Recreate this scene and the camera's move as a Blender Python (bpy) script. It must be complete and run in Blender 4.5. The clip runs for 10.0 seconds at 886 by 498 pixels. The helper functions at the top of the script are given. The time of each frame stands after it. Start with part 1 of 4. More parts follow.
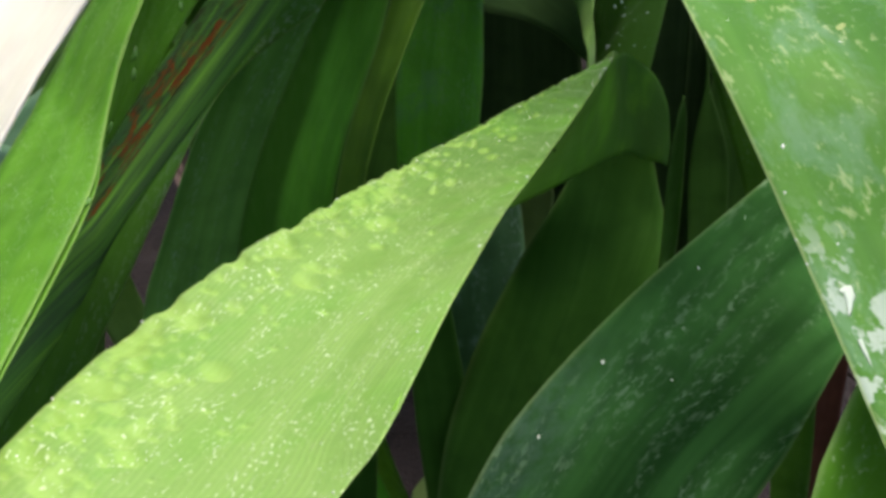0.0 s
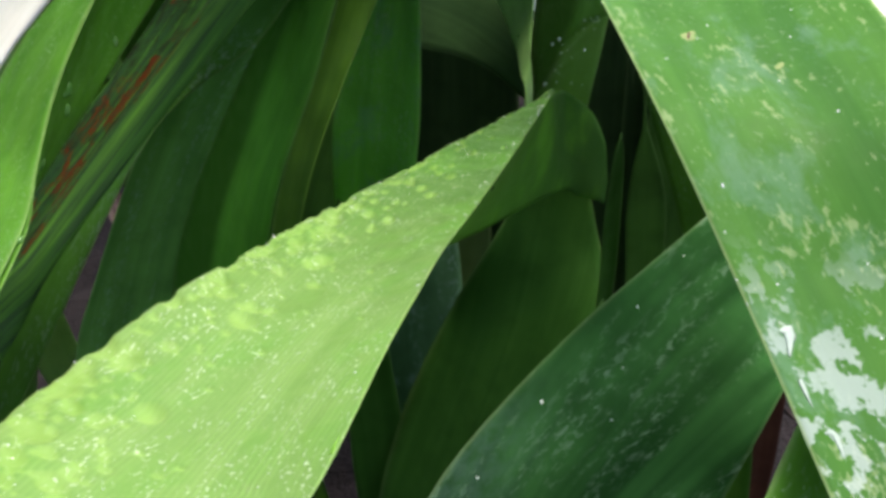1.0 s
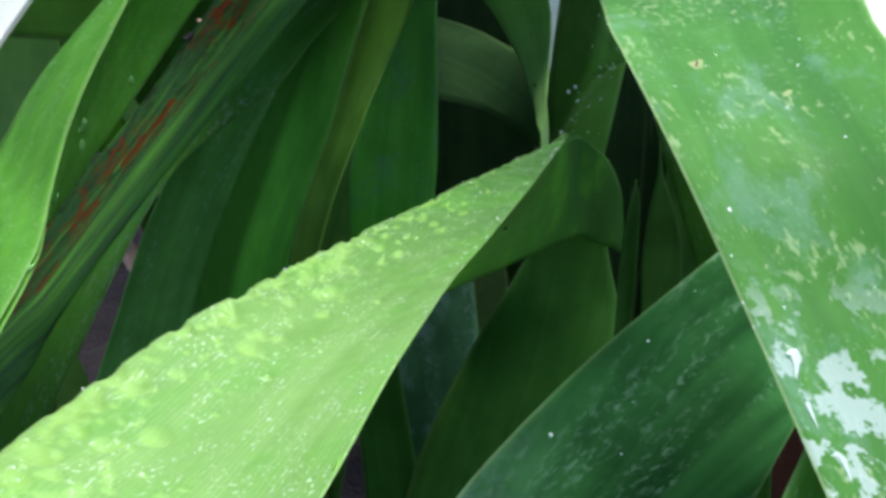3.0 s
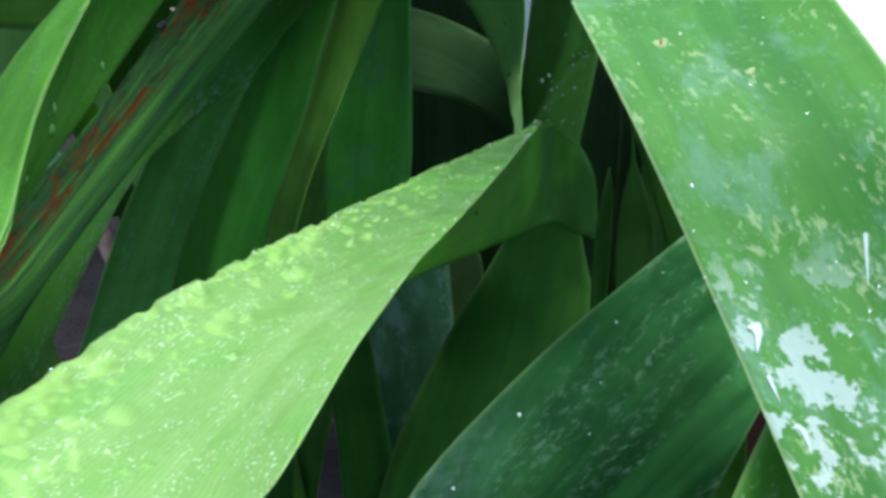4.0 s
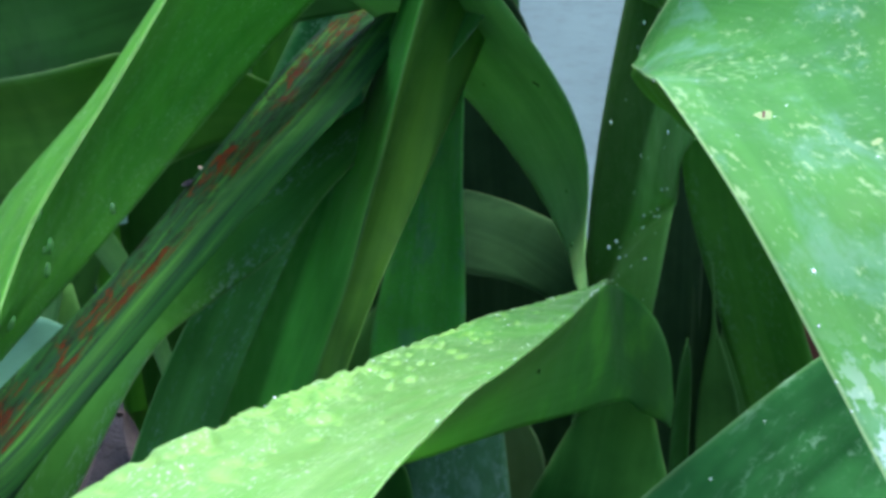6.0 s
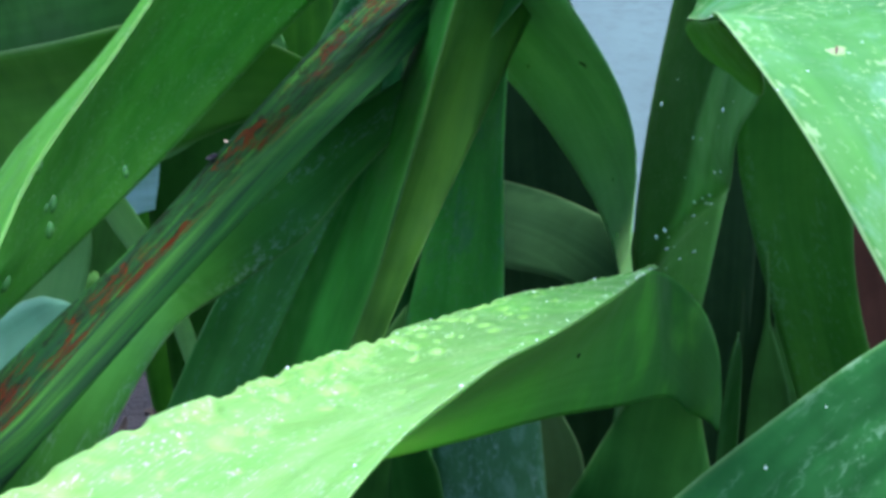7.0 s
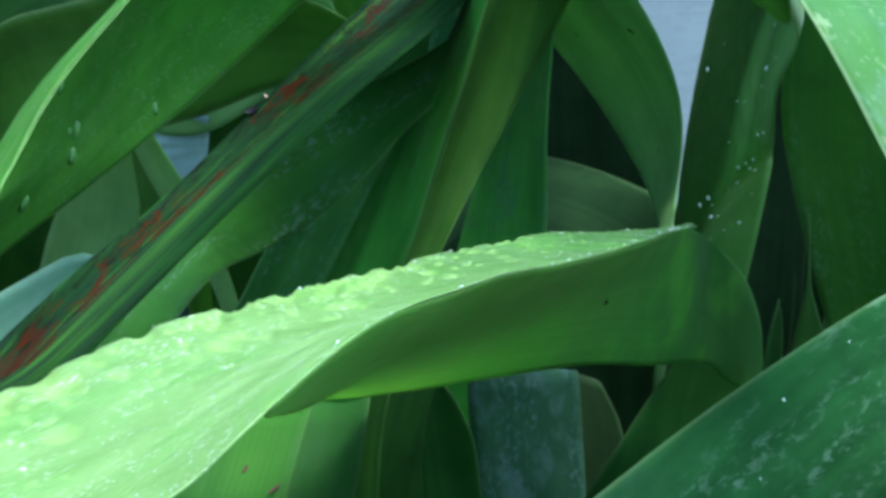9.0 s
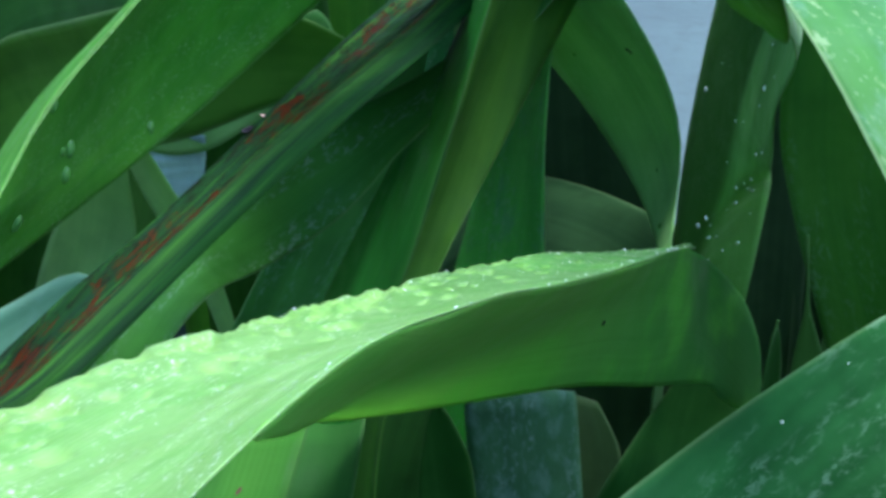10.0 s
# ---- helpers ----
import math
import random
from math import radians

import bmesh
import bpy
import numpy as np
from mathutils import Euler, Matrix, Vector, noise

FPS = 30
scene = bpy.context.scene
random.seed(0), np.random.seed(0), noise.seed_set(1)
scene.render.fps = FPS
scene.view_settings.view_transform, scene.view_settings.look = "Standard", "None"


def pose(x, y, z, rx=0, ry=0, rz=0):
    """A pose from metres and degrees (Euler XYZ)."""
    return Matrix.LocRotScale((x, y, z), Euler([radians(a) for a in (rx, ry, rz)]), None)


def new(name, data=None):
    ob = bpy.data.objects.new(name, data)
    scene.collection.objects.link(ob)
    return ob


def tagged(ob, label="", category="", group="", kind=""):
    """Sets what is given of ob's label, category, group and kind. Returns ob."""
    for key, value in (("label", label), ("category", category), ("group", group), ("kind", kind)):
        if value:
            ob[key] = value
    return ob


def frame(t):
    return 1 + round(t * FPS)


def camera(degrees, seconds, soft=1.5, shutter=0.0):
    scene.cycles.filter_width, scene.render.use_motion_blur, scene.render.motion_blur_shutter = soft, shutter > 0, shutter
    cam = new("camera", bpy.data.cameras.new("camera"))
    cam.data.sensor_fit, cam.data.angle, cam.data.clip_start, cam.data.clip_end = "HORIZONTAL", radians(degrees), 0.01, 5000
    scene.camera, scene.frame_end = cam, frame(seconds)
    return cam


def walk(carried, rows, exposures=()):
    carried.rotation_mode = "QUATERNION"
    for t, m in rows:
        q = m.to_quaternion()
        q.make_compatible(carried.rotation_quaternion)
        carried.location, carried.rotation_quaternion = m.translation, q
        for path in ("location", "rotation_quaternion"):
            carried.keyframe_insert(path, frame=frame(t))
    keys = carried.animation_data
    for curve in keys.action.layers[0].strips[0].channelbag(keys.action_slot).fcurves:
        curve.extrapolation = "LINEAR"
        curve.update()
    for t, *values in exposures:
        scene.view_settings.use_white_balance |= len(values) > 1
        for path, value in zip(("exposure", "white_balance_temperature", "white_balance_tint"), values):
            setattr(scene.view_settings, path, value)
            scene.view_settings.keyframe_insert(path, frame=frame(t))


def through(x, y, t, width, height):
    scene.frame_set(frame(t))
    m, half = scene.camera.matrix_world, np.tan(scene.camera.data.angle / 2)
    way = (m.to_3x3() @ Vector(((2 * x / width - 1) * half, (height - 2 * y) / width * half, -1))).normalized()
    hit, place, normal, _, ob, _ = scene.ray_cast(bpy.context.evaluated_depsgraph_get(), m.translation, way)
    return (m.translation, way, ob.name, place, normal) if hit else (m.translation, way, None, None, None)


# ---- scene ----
cam = camera(27.53, 10.0, soft=3.6)
PATH = [
    (0, 0.00699, -0.38814, 0.79433, 51.568, 1.244, 2.562),
    (0.5, 0.00606, -0.38407, 0.79359, 52.138, 0.386, 1.271),
    (1, 0.00628, -0.38421, 0.79244, 52.672, -0.017, 0.973),
    (1.5, 0.00625, -0.38546, 0.79097, 53.167, 0.008, 1.255),
    (2, 0.00794, -0.38621, 0.78915, 53.585, 0.240, 1.863),
    (3.5, 0.01271, -0.39331, 0.78250, 55.221, 0.148, 1.615),
    (4, 0.01525, -0.39484, 0.78030, 54.946, 0.048, 1.309),
    (4.5, 0.01492, -0.39416, 0.76982, 54.814, -0.018, 1.864),
    (5, 0.01801, -0.37851, 0.75816, 58.163, 0.808, 1.953),
    (5.5, 0.01418, -0.35528, 0.73615, 60.952, 1.730, 1.994),
    (5.7, 0.01338, -0.34955, 0.72516, 62.355, 1.469, 2.290),
    (6.8, 0.01609, -0.31693, 0.68540, 63.395, 1.168, 3.634),
    (7, 0.01502, -0.31234, 0.68098, 63.630, 0.790, 4.519),
    (7.5, 0.01528, -0.30548, 0.67211, 63.725, 0.503, 6.182),
    (8, 0.02031, -0.30722, 0.66267, 63.730, 0.379, 7.197),
    (8.5, 0.02459, -0.31457, 0.65993, 63.880, 0.293, 7.246),
    (9, 0.02702, -0.31428, 0.65933, 64.224, 0.536, 7.157),
    (9.5, 0.02745, -0.31451, 0.65991, 64.650, 0.632, 7.263),
    (10, 0.02736, -0.31118, 0.65805, 64.844, 0.447, 7.163),
]
EXPOSURES = [
    (0.0, 1.20, 7000, 21), (1.0, 1.25, 6650, 20), (2.0, 1.30, 6250, 18), (3.5, 1.40, 5700, 16), (5.0, 1.45, 5500, 15),
    (6.8, 1.98, 5150, 15), (7.5, 1.97, 5100, 15), (8.0, 2.0, 5100, 15), (8.6, 1.72, 5080, 15), (10.0, 1.70, 5080, 15),
]
walk(cam, [(row[0], pose(*row[1:])) for row in PATH], EXPOSURES)

# ---------------------------------------------------------------- light
SUN_ELEVATION, SUN_TURN = radians(72), radians(25)
world = bpy.data.worlds.new("world")
scene.world = world
world.use_nodes = True
sky = world.node_tree.nodes.new("ShaderNodeTexSky")
sky.sky_type, sky.sun_disc = "NISHITA", False
sky.sun_elevation, sky.sun_rotation = SUN_ELEVATION, SUN_TURN
sky.air_density, sky.dust_density, sky.ozone_density = 1.0, 4.0, 0.6
background = world.node_tree.nodes["Background"]
world.node_tree.links.new(sky.outputs[0], background.inputs[0])
background.inputs[1].default_value = 0.15
sun = new("sun", bpy.data.lights.new("sun", "SUN"))
sun.data.energy, sun.data.angle, sun.data.color = 1.0, radians(25), (1.0, 0.96, 0.88)
sun.rotation_euler = (Vector((math.sin(SUN_TURN) * math.cos(SUN_ELEVATION), math.cos(SUN_TURN) * math.cos(SUN_ELEVATION), math.sin(SUN_ELEVATION)))).to_track_quat("Z", "Y").to_euler()


# ---------------------------------------------------------------- materials
class Tree:
    """A short way to write node trees."""

    def __init__(self, name):
        self.mat = bpy.data.materials.new(name)
        self.mat.use_nodes = True
        self.nodes, self.links = self.mat.node_tree.nodes, self.mat.node_tree.links
        self.nodes.clear()

    def node(self, kind, **inputs):
        n = self.nodes.new("ShaderNode" + kind)
        for key, value in inputs.items():
            slot = n.inputs[int(key[1:])] if key[0] == "i" and key[1:].isdigit() else n.inputs[key.replace("_", " ")]
            if hasattr(value, "is_output"):
                self.links.new(value, slot)
            else:
                slot.default_value = value
        return n

    def coords(self, which, scale):
        c = self.node("TexCoord")
        m = self.node("Mapping", Scale=scale)
        self.links.new(c.outputs[which], m.inputs["Vector"])
        return m.outputs[0]

    def noise(self, vector, scale, detail=3.0, rough=0.55, warp=0.0):
        n = self.node("TexNoise", Vector=vector, Scale=scale, Detail=detail, Roughness=rough, Distortion=warp)
        return n.outputs[0]

    def step(self, value, low, high, top=1.0):
        n = self.node("MapRange", Value=value)
        n.inputs["From Min"].default_value, n.inputs["From Max"].default_value = low, high
        n.inputs["To Max"].default_value = top
        n.interpolation_type = "SMOOTHSTEP"
        return n.outputs[0]

    def maths(self, how, a, b):
        n = self.node("Math", i0=a, i1=b)
        n.operation = how
        return n.outputs[0]

    def mix(self, factor, a, b):
        n = self.nodes.new("ShaderNodeMix")
        n.data_type = "RGBA"
        for slot, value in ((n.inputs[0], factor), (n.inputs[6], a), (n.inputs[7], b)):
            if hasattr(value, "is_output"):
                self.links.new(value, slot)
            else:
                slot.default_value = value if isinstance(value, float) else (*value, 1.0)
        return n.outputs[2]

    def bump(self, height, strength, distance, under=None):
        n = self.node("Bump", Strength=strength, Distance=distance, Height=height)
        if under is not None:
            self.links.new(under, n.inputs["Normal"])
        return n.outputs[0]

    def done(self, shader):
        out = self.node("OutputMaterial")
        self.links.new(shader, out.inputs[0])
        return self.mat


def leaf_material(name, deep, fresh, gloss=0.4, through=0.3, residue_glare=0.0, rust=0.0, speckle=0.0, edge=0.5, seed=0.0, haze=0.0, wet_below=0.0, sheen=0.45, stain=0.35, ribs=0.0, glints=0.0, darker_end=None, dust=0.0, relief=1.0, lanes=0.0, bright=None, film=None, rib_step=3700.0, band=(0.25, 0.75), powder_tint=(0.115, 0.21, 0.1)):
    """Strap leaf: long veins, mottling, a pale rim, and as asked: pale dried wax with painted wet glare, rust-brown
    lesions, small pale flecks.
    """
    t = Tree(name)
    uv = t.coords("UV", (1, 1, 1))
    place = t.coords("Object", (1, 1, 1))
    along = t.node("Mapping", Vector=uv, Scale=(260, 2.5, 1), Location=(seed, seed * 0.7, 0)).outputs[0]
    wide = t.node("Mapping", Vector=uv, Scale=(55, 5, 1), Location=(seed * 1.3, seed, 0)).outputs[0]
    veins = t.noise(along, 1.0, 2.0)
    bands = t.noise(wide, 1.0, 3.0)
    mottle = t.noise(place, 55.0, 4.0)
    colour = t.mix(t.step(bands, *band), deep, fresh)
    colour = t.mix(t.step(veins, 0.42, 0.75, 0.14), colour, tuple(min(1, c * 1.5 + 0.01) for c in fresh))
    colour = t.mix(t.step(mottle, 0.4, 0.7, stain), colour, tuple(c * 0.55 for c in deep))
    rough = t.step(t.noise(place, 90.0, 3.0), 0.3, 0.7, 0.25)
    rough = t.maths("ADD", rough, gloss - 0.1)
    # One facet darkened in the colour, as if turned from the light.
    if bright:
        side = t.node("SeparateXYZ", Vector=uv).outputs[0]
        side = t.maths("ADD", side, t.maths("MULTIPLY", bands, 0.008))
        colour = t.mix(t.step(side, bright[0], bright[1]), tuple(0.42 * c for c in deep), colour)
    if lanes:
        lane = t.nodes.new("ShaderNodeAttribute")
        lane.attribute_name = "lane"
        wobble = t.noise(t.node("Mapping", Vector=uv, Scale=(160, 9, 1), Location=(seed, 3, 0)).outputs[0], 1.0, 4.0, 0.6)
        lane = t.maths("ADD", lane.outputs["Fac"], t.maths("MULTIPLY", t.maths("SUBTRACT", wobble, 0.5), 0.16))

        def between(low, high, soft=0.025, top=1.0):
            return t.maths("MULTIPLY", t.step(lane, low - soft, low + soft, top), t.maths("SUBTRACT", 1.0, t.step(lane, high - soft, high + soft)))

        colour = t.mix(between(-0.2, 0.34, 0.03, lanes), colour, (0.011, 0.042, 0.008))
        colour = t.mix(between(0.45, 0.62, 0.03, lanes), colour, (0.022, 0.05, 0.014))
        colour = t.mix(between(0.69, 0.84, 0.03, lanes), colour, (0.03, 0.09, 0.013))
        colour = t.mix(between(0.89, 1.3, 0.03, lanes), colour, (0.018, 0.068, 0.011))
        threads = t.noise(t.node("Mapping", Vector=uv, Scale=(260, 7, 1), Location=(seed * 3, seed, 0)).outputs[0], 1.0, 4.0, 0.65)
        colour = t.mix(t.step(threads, 0.52, 0.42, 0.85), colour, (0.012, 0.034, 0.012))
        colour = t.mix(t.step(threads, 0.54, 0.66, 0.55), colour, (0.065, 0.19, 0.016))
    # Colour falls darker towards the far end of the blade.
    if darker_end:
        far_end = t.step(t.node("SeparateXYZ", Vector=uv).outputs[1], darker_end[0], darker_end[1], 0.92)
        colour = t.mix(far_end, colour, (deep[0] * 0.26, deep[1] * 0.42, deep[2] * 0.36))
        # Shade of the leaves above, painted onto the last stretch.
        if len(darker_end) > 2:
            colour = t.mix(t.step(t.node("SeparateXYZ", Vector=uv).outputs[1], darker_end[1] - 0.06, darker_end[2], 0.9), colour, (deep[0] * 0.1, deep[1] * 0.16, deep[2] * 0.2))
        swell = t.nodes.new("ShaderNodeAttribute")
        swell.attribute_name = "swell"
        colour = t.mix(t.step(t.noise(place, 28.0, 4.0, 0.6), 0.45, 0.68, 0.4), colour, (deep[0] * 0.68, deep[1] * 1.05, deep[2] * 0.4))
        colour = t.mix(t.step(swell.outputs["Fac"], 0.1, 0.9, 0.45), colour, tuple(min(1, c * k) for c, k in zip(fresh, (1.6, 1.5, 1.3))))
    if ribs:
        lines = t.node("Math", i0=t.maths("MULTIPLY", t.node("SeparateXYZ", Vector=uv).outputs[0], rib_step), i1=0.0)
        lines.operation = "SINE"
        lines = t.maths("MULTIPLY", lines.outputs[0], t.step(bands, 0.3, 0.6))
        if darker_end:
            lines = t.maths("MULTIPLY", lines, t.maths("SUBTRACT", 1.0, far_end))
        colour = t.mix(t.step(lines, -0.4, 1.0, ribs), colour, tuple(min(1, c * 1.35 + 0.02) for c in fresh))
    # Pale bluish veil painted in for sky reflection and waxy bloom.
    if haze:
        veil = t.step(t.noise(t.node("Mapping", Vector=uv, Scale=(55, 32, 1), Location=(3 + seed, 1, 0)).outputs[0], 1.0, 6.0, 0.68, 0.3), 0.5, 0.64, haze)
        colour = t.mix(veil, colour, (0.2, 0.36, 0.27))
    if speckle:
        grain = t.noise(t.node("Mapping", Vector=uv, Scale=(500, 230, 1), Location=(seed, 0, 0)).outputs[0], 1.0, 3.0, 0.6)
        clumps = t.step(t.noise(uv, 38.0, 3.0), 0.4, 0.66)
        mask = t.step(t.maths("ADD", grain, t.maths("MULTIPLY", clumps, 0.17)), 0.655, 0.775)
        colour = t.mix(t.maths("MULTIPLY", mask, speckle), colour, (0.45, 0.58, 0.27))
    # Glints on the wet blade, painted into the colour as white flecks.
    if glints:
        flecks = t.noise(t.node("Mapping", Vector=uv, Scale=(620, 480, 1), Location=(7, seed, 0)).outputs[0], 1.0, 2.0, 0.5)
        where = t.step(t.noise(uv, 60.0, 3.0), 0.42, 0.6)
        shine = t.maths("MULTIPLY", t.maths("MULTIPLY", t.step(flecks, 0.59, 0.65), where), glints)
        if darker_end:
            shine = t.maths("MULTIPLY", shine, t.maths("SUBTRACT", 1.0, t.maths("MULTIPLY", far_end, 0.75)))
        colour = t.mix(shine, colour, (0.62, 0.76, 0.5))
    if dust:
        powder = t.noise(t.node("Mapping", Vector=uv, Scale=(430, 240, 1), Location=(2, seed, 0)).outputs[0], 1.0, 6.0, 0.72, 0.3)
        drift = t.step(t.noise(t.node("Mapping", Vector=uv, Scale=(80, 12, 1), Location=(5, seed, 0)).outputs[0], 1.0, 4.0, 0.65), 0.46, 0.66)
        colour = t.mix(t.maths("MULTIPLY", t.maths("MULTIPLY", t.step(powder, 0.5, 0.6), drift), dust), colour, powder_tint)
    if film:
        side = t.node("SeparateXYZ", Vector=uv)
        cover = t.maths("MULTIPLY", t.maths("SUBTRACT", 1.0, t.step(side.outputs[0], film[0], film[1])), t.step(side.outputs[1], film[2], film[3]))
        grime = t.step(t.noise(uv, 170.0, 6.0, 0.75), 0.3, 0.62)
        colour = t.mix(t.maths("MULTIPLY", t.maths("MULTIPLY", cover, grime), 0.42), colour, (0.07, 0.14, 0.1))
    # Waxy patches, with the sky's glare on wet leaf painted in as pale colour.
    if residue_glare:
        patch = t.noise(t.node("Mapping", Vector=uv, Scale=(80, 62, 1), Location=(1.7, 0.4, 0)).outputs[0], 1.0, 8.0, 0.68, 0.15)
        zone = t.step(t.noise(uv, 24.0, 2.0), 0.52, 0.66)
        if wet_below:
            length = t.node("SeparateXYZ", Vector=uv).outputs[1]
            zone = t.maths("SUBTRACT", 1.0, t.step(length, wet_below - 0.03, wet_below + 0.01))
        mask = t.maths("MULTIPLY", t.step(patch, 0.52, 0.545), zone)
        mask = t.maths("MULTIPLY", mask, residue_glare)
        colour = t.mix(mask, colour, (0.54, 0.65, 0.58))
        rough = t.maths("SUBTRACT", rough, t.maths("MULTIPLY", mask, 0.15))
    if rust:
        streak = t.noise(t.node("Mapping", Vector=uv, Scale=(330, 75, 1), Location=(seed * 2.1, seed, 0)).outputs[0], 1.0, 8.0, 0.74, 1.1)
        zone = t.maths("MAXIMUM", between(0.6, 0.69, 0.03), t.maths("MAXIMUM", between(0.24, 0.4, 0.03), t.maths("MULTIPLY", between(0.02, 0.3), 0.93)))
        zone = t.maths("MULTIPLY", zone, t.step(t.noise(t.node("Mapping", Vector=uv, Scale=(45, 24, 1), Location=(seed, 4.0, 0)).outputs[0], 1.0, 3.0), 0.42, 0.52))
        foot = t.maths("MULTIPLY", between(0.1, 0.62, 0.04), t.step(t.node("SeparateXYZ", Vector=uv).outputs[1], 0.592, 0.572))
        foot = t.maths("MULTIPLY", foot, t.step(t.noise(t.node("Mapping", Vector=uv, Scale=(80, 40, 1), Location=(seed, 9.0, 0)).outputs[0], 1.0, 3.0), 0.44, 0.52))
        zone = t.maths("MAXIMUM", zone, foot)
        mask = t.maths("MULTIPLY", t.step(t.maths("MULTIPLY", streak, zone), 0.486, 0.5), rust)
        dark = t.maths("MULTIPLY", t.step(t.noise(t.node("Mapping", Vector=uv, Scale=(260, 60, 1), Location=(9, seed, 0)).outputs[0], 1.0, 8.0, 0.75, 1.0), 0.52, 0.55), between(-0.2, 0.66, 0.03, 0.85 * rust))
        colour = t.mix(dark, colour, (0.008, 0.009, 0.004))
        colour = t.mix(mask, colour, (0.06, 0.009, 0.001))
    if edge:
        rim = t.nodes.new("ShaderNodeAttribute")
        rim.attribute_name = "rim"
        colour = t.mix(t.step(rim.outputs["Fac"], 0.55, 1.0, edge), colour, (0.34, 0.5, 0.18))
    normal = t.bump(veins, 0.35 * relief, 0.0006)
    normal = t.bump(mottle, 0.2 * relief, 0.0015, normal)
    if ribs:
        normal = t.bump(lines, ribs, 0.00018, normal)
    skin = t.node("BsdfPrincipled", Base_Color=colour, Roughness=rough, Normal=normal)
    skin.inputs["Specular IOR Level"].default_value = sheen
    if darker_end:
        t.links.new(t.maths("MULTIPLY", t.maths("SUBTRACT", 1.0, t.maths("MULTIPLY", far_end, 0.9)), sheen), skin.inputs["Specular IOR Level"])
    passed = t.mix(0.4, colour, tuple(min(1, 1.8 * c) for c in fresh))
    if darker_end:
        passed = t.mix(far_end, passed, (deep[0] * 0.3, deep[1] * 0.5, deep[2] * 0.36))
    glow = t.node("BsdfTranslucent", Color=passed, Normal=normal)
    both = t.node("MixShader", i0=through, i1=skin.outputs[0], i2=glow.outputs[0])
    return t.done(both.outputs[0])


def plain_material(name, dark, light, scale, rough=0.8, bump=0.3, size=0.004, transmit=0.0):
    t = Tree(name)
    place = t.coords("Object", (1, 1, 1))
    big, fine = t.noise(place, scale, 5.0), t.noise(place, scale * 7, 4.0)
    colour = t.mix(t.step(big, 0.3, 0.7), dark, light)
    colour = t.mix(t.step(fine, 0.45, 0.75, 0.4), colour, tuple(c * 0.5 for c in dark))
    skin = t.node("BsdfPrincipled", Base_Color=colour, Roughness=rough, Normal=t.bump(fine, bump, size))
    return t.done(skin.outputs[0])


# Nearly opaque water; the pale sky glint is put into the tint.
def spray_material(name="fine_spray", tint=(0.9, 0.97, 0.88), rough=0.1):
    t = Tree(name)
    skin = t.node("BsdfPrincipled", Base_Color=(*tint, 1), Roughness=rough, IOR=1.33)
    skin.inputs["Transmission Weight"].default_value = 0.12
    return t.done(skin.outputs[0])


def water_material(name, tint, clear):
    t = Tree(name)
    skin = t.node("BsdfPrincipled", Base_Color=(*tint, 1), Roughness=0.06, IOR=1.33)
    skin.inputs["Transmission Weight"].default_value = clear
    return t.done(skin.outputs[0])


MAIN = leaf_material("leaf_lime", (0.17, 0.345, 0.066), (0.208, 0.385, 0.088), 0.42, 0.24, relief=0.3, speckle=0.2, edge=0.25, seed=1.0, sheen=0.26, stain=0.08, ribs=0.22, rib_step=2300.0, glints=0.72, darker_end=(0.09, 0.3))
# Third value: shade from overhanging leaves painted on the far end.
UNDER = leaf_material("leaf_underside", (0.3252, 0.6586, 0.1076), (0.4064, 0.7526, 0.1345), 0.5, 0.55, edge=0.0, seed=1.0, sheen=0.06, stain=0.12, ribs=0.06, darker_end=(0.13, 0.34, 0.43))
# Fresh green taken darker: the broad leaf's shade is put into it.
LOWER = leaf_material("leaf_fresh_green_shaded", (0.0315, 0.1265, 0.009702), (0.0585, 0.1923, 0.01525), 0.5, 0.3, edge=0.05, seed=17.0, sheen=0.06, ribs=0.1)
BLOOM = leaf_material("leaf_blue_green_bloom", (0.1404, 0.4387, 0.07056), (0.2457, 0.6412, 0.1035), 0.5, 0.35, haze=0.5, edge=0.2, seed=18.0, sheen=0.12, glints=0.15, dust=0.6, powder_tint=(0.34, 0.55, 0.32))
GREYISH = leaf_material("leaf_greyish_green", (0.1162, 0.2618, 0.06464), (0.1859, 0.3689, 0.09699), 0.5, 0.3, edge=0.04, seed=19.0, sheen=0.12, stain=0.2, glints=0.1)
FRESH = leaf_material("leaf_fresh_green", (0.06105, 0.165, 0.0135), (0.099, 0.231, 0.0189), 0.5, 0.35, edge=0.3, seed=13.0, sheen=0.12)
BIG = leaf_material("leaf_flecked", (0.03696, 0.1496, 0.0204), (0.0704, 0.22, 0.0289), 0.5, 0.2, residue_glare=0.55, speckle=0.36, edge=0.7, seed=2.0, haze=0.26, wet_below=0.645, sheen=0.1, stain=0.2, glints=0.1)
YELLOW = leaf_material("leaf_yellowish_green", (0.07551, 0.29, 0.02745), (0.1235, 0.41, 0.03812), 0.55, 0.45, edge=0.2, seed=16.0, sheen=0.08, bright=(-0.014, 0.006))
DARK = leaf_material("leaf_bottle_green", (0.011, 0.052, 0.01012), (0.032, 0.128, 0.02601), 0.6, 0.15, edge=0.15, seed=3.0, sheen=0.02, dust=0.75, film=(-0.036, -0.008, 0.625, 0.67), band=(0.36, 0.64), powder_tint=(0.15, 0.27, 0.14))
LEFT = leaf_material("leaf_mid_green", (0.06192, 0.2235, 0.0172), (0.1048, 0.3079, 0.02334), 0.5, 0.36, edge=0.35, seed=4.0, sheen=0.04, glints=0.3, stain=0.3, dust=0.3, powder_tint=(0.16, 0.33, 0.14))
